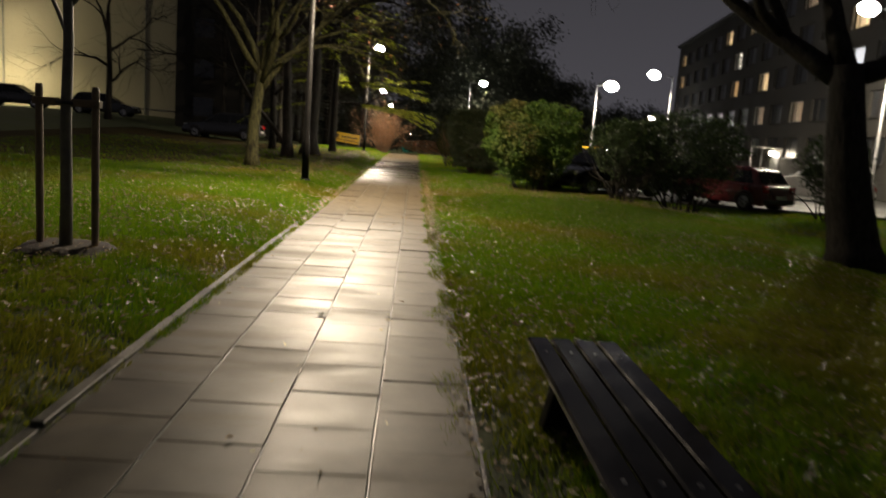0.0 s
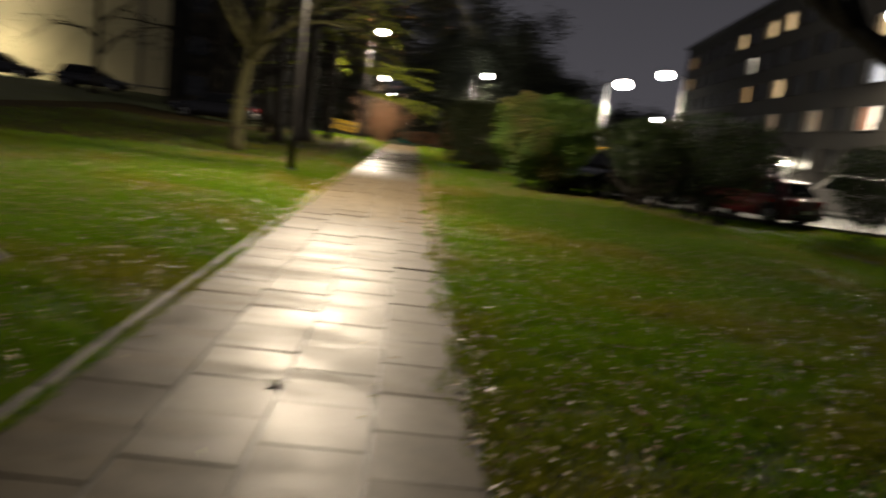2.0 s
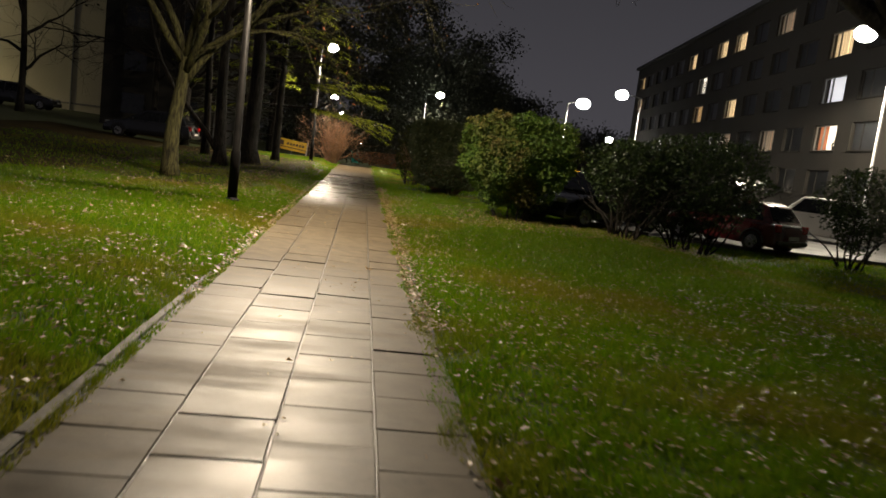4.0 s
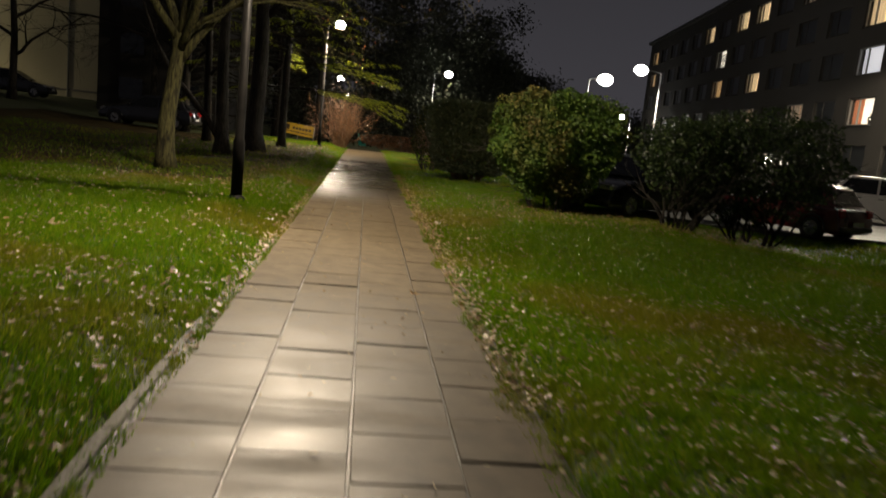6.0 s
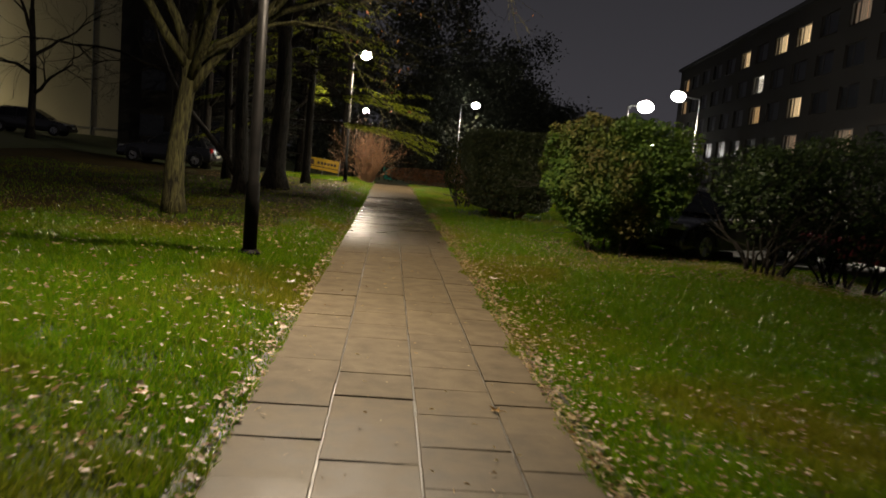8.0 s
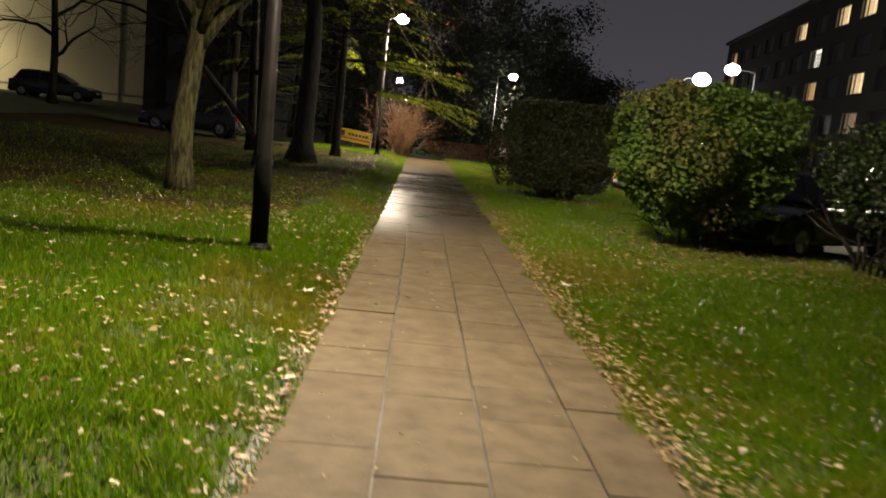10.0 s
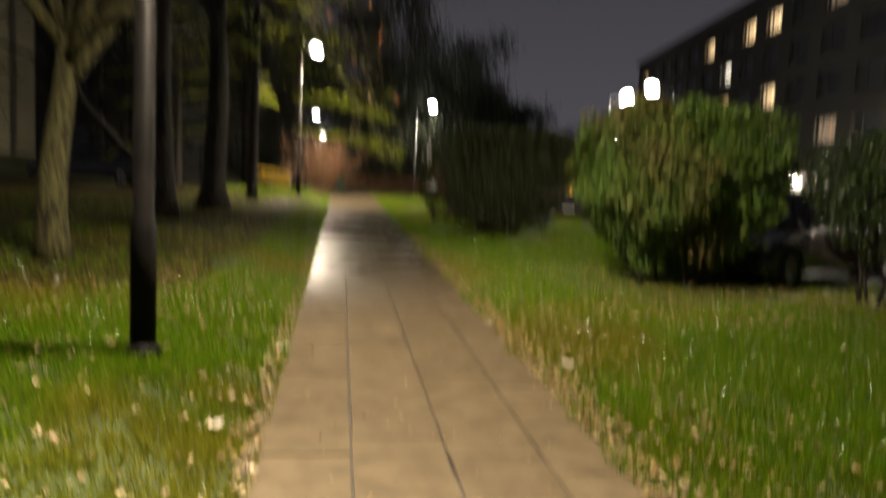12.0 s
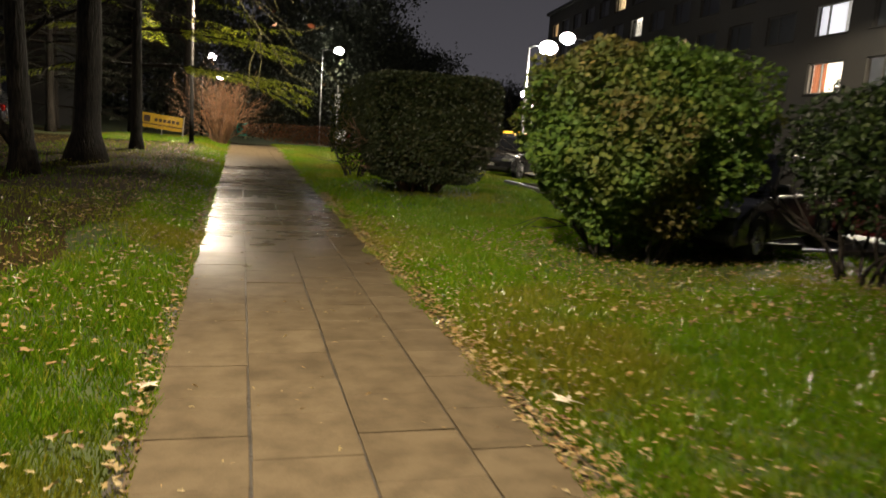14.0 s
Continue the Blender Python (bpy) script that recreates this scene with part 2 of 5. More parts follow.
BENCH_WOOD = surface("wet_dark_bench_paint", (0.008, 0.007, 0.006), (0.018, 0.015, 0.012), 0.14, coarse=6, fine=70, bump=0.05, rough_var=0.06)
CONCRETE = surface("cast_concrete", (0.2, 0.19, 0.17), (0.32, 0.3, 0.27), 0.7, coarse=3, fine=60, bump=0.4)
POST = surface("dark_painted_steel", (0.006, 0.006, 0.006), (0.013, 0.012, 0.011), 0.5, coarse=5, fine=50, bump=0.15)
POST.node_tree.nodes["Principled BSDF"].inputs["Specular IOR Level"].default_value = 0.05
GALV = surface("galvanised_steel", (0.28, 0.28, 0.28), (0.42, 0.42, 0.42), 0.45, 0.7, coarse=6, fine=60, bump=0.1)
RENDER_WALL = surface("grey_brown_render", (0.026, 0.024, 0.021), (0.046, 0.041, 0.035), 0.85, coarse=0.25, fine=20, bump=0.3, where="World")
RENDER_CREAM = surface("cream_render", (0.5, 0.45, 0.32), (0.64, 0.58, 0.43), 0.85, coarse=0.15, fine=15, bump=0.2, where="World")
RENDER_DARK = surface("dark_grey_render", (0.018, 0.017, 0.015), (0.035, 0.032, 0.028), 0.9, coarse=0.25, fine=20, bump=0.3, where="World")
ROOF = surface("bitumen_roof", (0.03, 0.03, 0.03), (0.06, 0.06, 0.06), 0.8, where="World")
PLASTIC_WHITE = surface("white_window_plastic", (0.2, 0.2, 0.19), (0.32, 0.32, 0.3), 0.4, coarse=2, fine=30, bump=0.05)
# the white frame plastic again, with night shade put into its colour
FRAME_UNLIT = surface("unlit_window_plastic", (0.03, 0.026, 0.022), (0.05, 0.044, 0.038), 0.5, coarse=2, fine=30, bump=0.05)
RUBBER = surface("tyre_rubber", (0.015, 0.015, 0.015), (0.03, 0.03, 0.03), 0.75, coarse=6, fine=60, bump=0.3)
ALLOY = surface("alloy_rim", (0.35, 0.35, 0.36), (0.55, 0.55, 0.56), 0.3, 0.9, coarse=8, fine=60, bump=0.05)
TRIM_BLACK = surface("black_plastic_trim", (0.012, 0.012, 0.012), (0.025, 0.025, 0.025), 0.45, coarse=8, fine=60, bump=0.1)
SIGN_GREY = surface("grey_sign_metal", (0.4, 0.4, 0.4), (0.6, 0.6, 0.6), 0.45, 0.2, coarse=4, fine=40, bump=0.05)
BANNER_YELLOW = surface("yellow_banner_vinyl", (0.34, 0.22, 0.015), (0.44, 0.3, 0.025), 0.5, coarse=3, fine=30, bump=0.1)
INK = surface("dark_print", (0.03, 0.02, 0.02), (0.06, 0.04, 0.03), 0.6, coarse=4, fine=30, bump=0.05)
RED_LENS = surface("red_lamp_lens", (0.3, 0.01, 0.01), (0.4, 0.02, 0.02), 0.1, coarse=4, fine=30, bump=0.02)
CLEAR_LENS = surface("clear_lamp_lens", (0.6, 0.6, 0.6), (0.75, 0.75, 0.75), 0.06, 0.6, coarse=4, fine=30, bump=0.02)
PLATE = surface("number_plate_white", (0.65, 0.65, 0.62), (0.8, 0.8, 0.78), 0.35, coarse=4, fine=30, bump=0.02)
GLOW_LED = glow("led_lamp_face", (1.0, 0.95, 0.85), 60)
GLOW_ENTRANCE = glow("entrance_lamp_glass", (1.0, 0.9, 0.7), 40)
GLOW_ROOM_WARM = glow("warm_room_light", (1.0, 0.72, 0.42), 1.15)
GLOW_ROOM_DIM = glow("dim_room_light", (1.0, 0.7, 0.5), 0.2)
GLOW_ROOM_AMBER = glow("amber_room_light", (1.0, 0.62, 0.28), 0.6)
GLOW_ROOM_PALE = glow("pale_room_light", (1.0, 0.88, 0.72), 1.2)
GLOW_ROOM_COOL = glow("cool_room_light", (0.95, 0.93, 1.0), 0.55)


def curtain_material(name, colour):
    m, n, l, b = material(name, 0.9)
    b.inputs["Base Color"].default_value = (*colour, 1)
    w = n.new("ShaderNodeTexWave")
    c = n.new("ShaderNodeTexCoord")
    l.new(c.outputs["Object"], w.inputs["Vector"])
    w.inputs["Scale"].default_value, w.inputs["Distortion"].default_value = 3.0, 2.0
    r = ramp_node(n, l, w.outputs[0], [(0, tuple(v * 0.55 for v in colour)), (1, colour)])
    tr = n.new("ShaderNodeBsdfTranslucent")
    l.new(r.outputs[0], tr.inputs[0])
    l.new(r.outputs[0], b.inputs["Base Color"])
    mx = n.new("ShaderNodeMixShader")
    mx.inputs[0].default_value = 0.75
    l.new(b.outputs[0], mx.inputs[1])
    l.new(tr.outputs[0], mx.inputs[2])
    l.new(mx.outputs[0], n["Material Output"].inputs[0])
    return m


CURTAIN_NET = curtain_material("net_curtain", (0.85, 0.82, 0.74))
CURTAIN_RED = curtain_material("rust_curtain", (0.6, 0.25, 0.14))


def glass_material(name, colour, rough=0.03):
    m, n, l, b = material(name, rough)
    b.inputs["Base Color"].default_value = (*colour, 1)
    b.inputs["Transmission Weight"].default_value = 1.0
    b.inputs["IOR"].default_value = 1.05
    return m


PANE = glass_material("window_glass", (0.95, 0.97, 0.96))


def dark_glass(name, rough):
    m, n, l, b = material(name, rough)
    t = noise_node(n, l, 2.0)
    r = ramp_node(n, l, t.outputs[0], [(0.3, (0.008, 0.009, 0.01)), (0.7, (0.02, 0.022, 0.024))])
    l.new(r.outputs[0], b.inputs["Base Color"])
    return m


DARK_GLASS = dark_glass("dark_tinted_glass", 0.04)
DULL_GLASS = dark_glass("dusty_window_glass", 0.35)


def paint(name, colour):
    d = tuple(v * 0.85 for v in colour)
    return surface(name, d, colour, 0.3, coarse=1.5, fine=200, bump=0.02, coat=1.0)


PAINT_RED, PAINT_WHITE, PAINT_BLACK = paint("dark_red_car_paint", (0.1, 0.008, 0.01)), paint("white_car_paint", (0.7, 0.7, 0.68)), paint("black_car_paint", (0.012, 0.012, 0.014))
PAINT_YELLOW, PAINT_GREY = paint("yellow_car_paint", (0.75, 0.45, 0.015)), paint("grey_car_paint", (0.16, 0.165, 0.17))


# ---- mesh helpers ----
class Shape:
    """Gathers vertices and faces for one mesh."""

    def __init__(self):
        self.v, self.f = [], []

    def box(self, lo, hi, m=None, chamfer=0.0):
        bm = bmesh.new()
        bmesh.ops.create_cube(bm, size=1)
        for q in bm.verts:
            q.co = Vector([(lo[i] + hi[i]) / 2 + q.co[i] * (hi[i] - lo[i]) for i in range(3)])
        if chamfer:
            bmesh.ops.bevel(bm, geom=bm.edges[:], offset=chamfer, segments=1, affect="EDGES", profile=0.5)
        return self.add(bm, m)

    def add(self, bm, m=None):
        if m is not None:
            bm.transform(m)
        bm.verts.index_update()
        k = len(self.v)
        self.v += [tuple(q.co) for q in bm.verts]
        self.f += [tuple(k + q.index for q in face.verts) for face in bm.faces]
        bm.free()
        return self

    def tube(self, points, radii, sides=6):
        k, n = len(self.v), len(points)
        for i, p in enumerate(points):
            p = Vector(p)
            d = (Vector(points[min(i + 1, n - 1)]) - Vector(points[max(i - 1, 0)])).normalized()
            a = d.cross(Vector((0.31, 0.22, 0.92)) if abs(d.z) < 0.85 else Vector((1, 0.1, 0))).normalized()
            b = d.cross(a)
            for j in range(sides):
                w = 2 * math.pi * j / sides
                self.v.append(tuple(p + (a * math.cos(w) + b * math.sin(w)) * radii[i]))
        for i in range(n - 1):
            for j in range(sides):
                q = (j + 1) % sides
                self.f.append((k + i * sides + j, k + i * sides + q, k + (i + 1) * sides + q, k + (i + 1) * sides + j))
        self.f.append(tuple(k + j for j in reversed(range(sides))))
        self.f.append(tuple(k + (n - 1) * sides + j for j in range(sides)))
        return self

    def prism(self, outline, lo, hi, axis=0):
        """An outline drawn out along one axis."""
        k, n = len(self.v), len(outline)
        for w in (lo, hi):
            for p in outline:
                q = [p[0], p[1]]
                q.insert(axis, w)
                self.v.append(tuple(q))
        self.f += [tuple(k + i for i in range(n)), tuple(k + n + i for i in reversed(range(n)))]
        self.f += [(k + i, k + n + i, k + n + (i + 1) % n, k + (i + 1) % n) for i in range(n)]
        return self


def mesh_of(name, shape, mat, smooth=False):
    me = bpy.data.meshes.new(name)
    me.from_pydata(shape.v, [], shape.f)
    bm = bmesh.new()
    bm.from_mesh(me)
    bmesh.ops.recalc_face_normals(bm, faces=bm.faces[:])
    bm.to_mesh(me)
    bm.free()
    if smooth:
        me.shade_smooth()
    me.materials.append(mat)
    return me


def part(name, shape, mat, parent, label="", smooth=False):
    ob = new(name, mesh_of(name, shape, mat, smooth))
    ob.parent = parent
    return tagged(ob, label)


def single(name, shape, mat, label, category, kind="", group="", smooth=False):
    return tagged(new(name, mesh_of(name, shape, mat, smooth)), label, category, group, kind)


def thing(name, x, y, z, turn=0.0, label="", category="", group="", kind=""):
    ob = new(name)
    ob.matrix_world = pose(x, y, z, 0, 0, turn)
    ob.empty_display_size = 0.2
    return tagged(ob, label, category, group, kind)


def mesh_arrays(name, verts, faces, mat):
    """A mesh of many triangles from arrays."""
    me = bpy.data.meshes.new(name)
    me.vertices.add(len(verts))
    me.vertices.foreach_set("co", np.ascontiguousarray(verts, np.float32).ravel())
    me.loops.add(faces.size)
    me.loops.foreach_set("vertex_index", np.ascontiguousarray(faces, np.int32).ravel())
    me.polygons.add(len(faces))
    me.polygons.foreach_set("loop_start", np.arange(0, faces.size, 3, dtype=np.int32))
    me.update(calc_edges=True)
    me.validate()
    me.materials.append(mat)
    return me


def leaf_arrays(centres, size, rng, up=0.0, slim=0.55, outward=None):
    """Leaves of two triangles with a fold along the middle."""
    n = len(centres)
    d = rng.normal(size=(n, 3))
    if outward is not None:
        d += outward * 0.9
    d[:, 2] -= 0.35
    d /= np.linalg.norm(d, axis=1)[:, None]
    nrm = rng.normal(size=(n, 3))
    nrm[:, 2] += up
    if outward is not None:
        nrm += outward * 1.1 + np.array([0, 0, 0.7])
    nrm -= (nrm * d).sum(1)[:, None] * d
    nrm /= np.linalg.norm(nrm, axis=1)[:, None] + 1e-9
    side = np.cross(d, nrm)
    s = (size * rng.uniform(0.55, 1.25, n))[:, None]
    base, tip = centres - d * s * 0.5, centres + d * s * 0.5
    mid = centres + nrm * s * 0.0
    left, right = mid + side * s * slim * 0.5 + nrm * s * 0.1, mid - side * s * slim * 0.5 + nrm * s * 0.1
    v = np.stack([base, left, tip, right], 1).reshape(-1, 3)
    k = np.arange(n)[:, None] * 4
    f = np.stack([k + np.array([0, 2, 1]), k + np.array([0, 3, 2])], 1).reshape(-1, 3)
    return v, f


# ---- ground, path and road ----
def grid_sheet(name, xs, ys, mat, lift=0.0, hole=None):
    sh = Shape()
    n = len(xs)
    for y in ys:
        for x in xs:
            sh.v.append((x, y, hz(x, y) + lift))
    for j in range(len(ys) - 1):
        for i in range(n - 1):
            sh.f.append((j * n + i, j * n + i + 1, (j + 1) * n + i + 1, (j + 1) * n + i))
    return mesh_of(name, sh, mat, True)


xs = [-600, -200, -100] + [v * 2.0 for v in range(-30, -2)] + [-3, -2.6, -2.3, -2.05, -1.8, -1.6] + [v * 0.5 for v in range(-3, 26)] + [14, 18, 24, 32, 50, 100, 220, 600]
ys = [-300, -60, -20] + [v * 2.0 for v in range(-5, 60)] + [130, 160, 220, 400, 900]
ground = tagged(new("ground", grid_sheet("ground", xs, ys, SOIL, -0.03)), "damp dark soil under lawn, rising towards the far buildings", "ground", kind="structure")

ROAD_X0, ROAD_X1, ROAD_Y0 = 9.6, 24.5, 28.2
BAY_X0, BAY_Y1 = 6.2, 37.0


def paved(x, y):
    """Where the parking bays and the street lie."""
    return (y > ROAD_Y0) & ((x > ROAD_X0) | ((x > BAY_X0) & (y < BAY_Y1)))


lot = Shape()
for x0, x1, y0, y1 in ((BAY_X0, ROAD_X0, ROAD_Y0, BAY_Y1), (ROAD_X0, ROAD_X1, ROAD_Y0, 140.0)):
    nx, ny = 8, max(4, int((y1 - y0) / 4))
    k = len(lot.v)
    for j in range(ny + 1):
        for i in range(nx + 1):
            x, y = x0 + (x1 - x0) * i / nx, y0 + (y1 - y0) * j / ny
            lot.v.append((x, y, hz(x, y)))
    lot.f += [(k + j * (nx + 1) + i, k + j * (nx + 1) + i + 1, k + (j + 1) * (nx + 1) + i + 1, k + (j + 1) * (nx + 1) + i) for j in range(ny) for i in range(nx)]
road = tagged(new("road", mesh_of("road", lot, ASPHALT, True)), "wet dark asphalt street with parked cars", "road", kind="structure")
bed = Shape()
bed_y = [-2 + 2.0 * i for i in range(27)]
for y in bed_y:
    for x in (-1.56, 0.52):
        bed.v.append((x, y, hz(x, y) - 0.007))
bed.f = [(2 * i, 2 * i + 1, 2 * i + 3, 2 * i + 2) for i in range(len(bed_y) - 1)]
pavement = tagged(new("pavement", mesh_of("pavement", bed, JOINT)), "footpath of wet square concrete slabs laid in staggered columns", "pavement", kind="structure")

# ---- lamps ----
def street_lamp(x, y, tall, reach, turn, power, colour, mat, glow_mat, radius, label, group, cone=0, bowl=1.0, throw=0.0):
    """A post with a short arm and a flat head; turn is where the arm points."""
    z = hz(x, y) - 0.03
    ob = thing("street_lamp", x, y, z, turn, label, "street lamp", group)
    top = tall - 0.12
    part("post", Shape().tube([(0, 0, 0), (0, 0, 0.9), (0, 0, 0.92), (0, 0, top)], [radius, radius, radius * 0.82, radius * 0.55], 12), mat, ob, smooth=True)
    part("base_collar", Shape().tube([(0, 0, 0), (0, 0, 0.06), (0, 0, 0.1)], [radius * 1.5, radius * 1.5, radius * 1.05], 12), mat, ob)
    part("arm", Shape().tube([(0, 0, top - 0.02), (reach * 0.35, 0, top + 0.07), (reach, 0, top + 0.1)], [radius * 0.5, 0.03, 0.028], 8), mat, ob)
    head = Shape()
    head.prism([(reach - 0.1, top + 0.06), (reach + 0.5, top + 0.08), (reach + 0.48, top + 0.14), (reach + 0.1, top + 0.18), (reach - 0.08, top + 0.15)], -0.13, 0.13, 1)
    hd = part("lamp_head", head, GALV, ob, "flat grey metal lamp head")
    gl = Shape()
    bm = bmesh.new()
    bmesh.ops.create_uvsphere(bm, u_segments=24, v_segments=14, radius=1)
    # the glare round the lamp is put into the size of this glass
    gl.add(bm, Matrix.Translation((reach + 0.25, 0, top + 0.065)) @ Matrix.Diagonal((0.22 * bowl, 0.17 * bowl, 0.16 * bowl, 1)))
    part("lamp_glass", gl, glow_mat, hd, "glowing white lamp bowl, sized to take in its glare", True)
    data = bpy.data.lights.new("street_light", "SPOT" if cone else "POINT")
    data.energy, data.color, data.shadow_soft_size = power, colour, 0.1
    if cone:
        data.spot_size, data.spot_blend = radians(cone), 0.15
    li = new("street_light", data)
    li.matrix_world = ob.matrix_world @ pose(reach + 0.25, 0, top - 0.06 - 0.16 * bowl)
    if not cone:
        # most of the light leaves through the flat glass below the head
        data.energy = power * 0.22
        d1 = bpy.data.lights.new("down_light", "SPOT")
        d1.energy, d1.color, d1.shadow_soft_size, d1.spot_size, d1.spot_blend = power * 1.25, colour, 0.1, radians(160), 1.0
        new("down_light", d1).matrix_world = Matrix.Translation(li.matrix_world.translation)
    if throw:
        # two spots added at the head to brighten lawn, footpath and bush
        for way in (-1, 1):
            d2 = bpy.data.lights.new("added_spot", "SPOT")
            d2.energy, d2.color, d2.shadow_soft_size, d2.spot_size, d2.spot_blend = throw * (0.95 if way < 0 else 0.5), colour, 0.1, radians(92), 1.0
            lm = new("added_spot", d2)
            eye = li.matrix_world.translation
            lm.matrix_world = look(eye, eye + Vector((-0.16 if way < 0 else 0.7, way, -0.85 if way < 0 else -0.5)))
    return ob


street_lamp(-2.39, 21.03, 5.5, 0.7, 0, POWER_PATH, WARM, POST, GLOW_LED, 0.085, "dark painted steel lamp post at the edge of the footpath", "path lamps", 0, 1.0, POWER_THROW)
street_lamp(-2.75, 46.0, 5.75, 0.3, 0, POWER_PATH * 2.0, WARM, POST, GLOW_LED, 0.085, "dark steel lamp post beside a bare russet shrub", "path lamps", 0, 1.2)
street_lamp(-3.5, 69.0, 5.15, 0.35, 0, 380, WARM, POST, GLOW_LED, 0.08, "distant dark lamp post along the footpath", "path lamps", 0, 1.2)
street_lamp(-3.6, 93.0, 5.25, 0.35, 0, 350, WARM, POST, GLOW_LED, 0.08, "distant dark lamp post along the footpath", "path lamps", 0, 1.2)
street_lamp(5.4, 82.0, 7.9, 1.1, 0, 600, COOL, GALV, GLOW_LED, 0.08, "tall pale lamp post with a side arm behind the hedge", "street lamps", 150, 1.8)
street_lamp(10.5, 47.8, 5.3, 0.6, 0, 1300, COOL, GALV, GLOW_LED, 0.08, "tall pale street lamp above the parked cars", "street lamps", 150, 1.8)
street_lamp(19.1, 60.2, 7.6, 1.2, 180, 1800, COOL, GALV, GLOW_LED, 0.09, "tall street lamp in front of the apartment block", "street lamps", 130, 2.1)
street_lamp(21.8, 38.2, 8.95, 1.2, 180, 5000.0, COOL, GALV, GLOW_LED, 0.09, "tall street lamp in front of the apartment block", "street lamps", 172, 2.2)
street_lamp(30.8, 98.0, 6.8, 0.8, 180, 2000, COOL, GALV, GLOW_LED, 0.09, "distant street lamp beyond the apartment block", "street lamps", 130, 2.1)
# the next lamp is an unseen addition that brightens the cream wall
street_lamp(-36.5, 68.5, 6.5, 0.8, 90, 1900, (1.0, 0.84, 0.5), GALV, GLOW_LED, 0.09, "street lamp added out of view to light the cream building", "street lamps")
street_lamp(-0.9, 118.0, 4.05, 0.35, 0, 300, WARM, POST, GLOW_LED, 0.08, "distant dark lamp post along the footpath", "path lamps", 0, 0.8)
street_lamp(-0.9, 99.0, 2.4, 0.1, 0, 60, COOL, POST, GLOW_LED, 0.06, "low distant lamp at the far end of the footpath", "path lamps", 0, 0.8)


# ---- apartment block beside the street ----
BASE = Vector((25.95, 48.5, -0.3))
block_turn = math.degrees(math.atan2(0.9887, 0.15))
# local x runs along the facade away from the walker, local y into the house
house = thing("apartment_building", BASE.x, BASE.y, BASE.z, block_turn, "five-storey grey rendered apartment block with scattered lit windows", "building")
S0, S1, DEPTH, TOP = -34.0, 56.0, -11.0, 15.2
STOREYS = [2.6, 5.2, 7.95, 10.55, 13.2]
W_PITCH, W_WIDE, W_TALL = 4.4, 2.8, 1.5
lit = {(0, 1): "net_red", (0, 2): "cool", (0, 3): "warm", (2, 4): "dim", (2, 1): "dim", (4, 1): "dim", (4, 2): "warm", (4, 4): "warm", (5, 4): "warm",
       (6, 2): "amber", (6, 3): "blind", (7, 4): "warm", (12, 3): "amber", (12, 4): "amber"}
cols = list(range(-7, 13))
wall = Shape()


def col_x(c):
    return c * W_PITCH


# the facade is pieced together round its windows, so that the openings go through
edges = [S0]
for c in cols:
    w = W_WIDE
    edges += [col_x(c) - w / 2, col_x(c) + w / 2]
edges.append(S1)
for i in range(0, len(edges), 2):
    wall.box((edges[i], -0.35, 0), (edges[i + 1], 0, TOP))
for c in cols:
    w = W_WIDE
    lo = 0.0
    for zc in STOREYS:
        wall.box((col_x(c) - w / 2, -0.35, lo), (col_x(c) + w / 2, 0, zc - W_TALL / 2))
        lo = zc + W_TALL / 2
    wall.box((col_x(c) - w / 2, -0.35, lo), (col_x(c) + w / 2, 0, TOP))
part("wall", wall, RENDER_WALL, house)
back = Shape()
back.box((S0, DEPTH, 0), (S1, DEPTH + 0.3, TOP)).box((S0, DEPTH + 0.3, 0), (S0 + 0.3, -0.35, TOP)).box((S1 - 0.3, DEPTH + 0.3, 0), (S1, -0.35, TOP))
back.box((S0 + 0.3, -2.6, 0.1), (S1 - 0.3, -2.4, TOP - 0.1))
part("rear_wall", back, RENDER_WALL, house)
part("roof", Shape().box((S0 - 0.3, DEPTH - 0.3, TOP), (S1 + 0.3, 0.35, TOP + 0.35), chamfer=0.03), ROOF, house, "flat roof with a projecting dark edge")


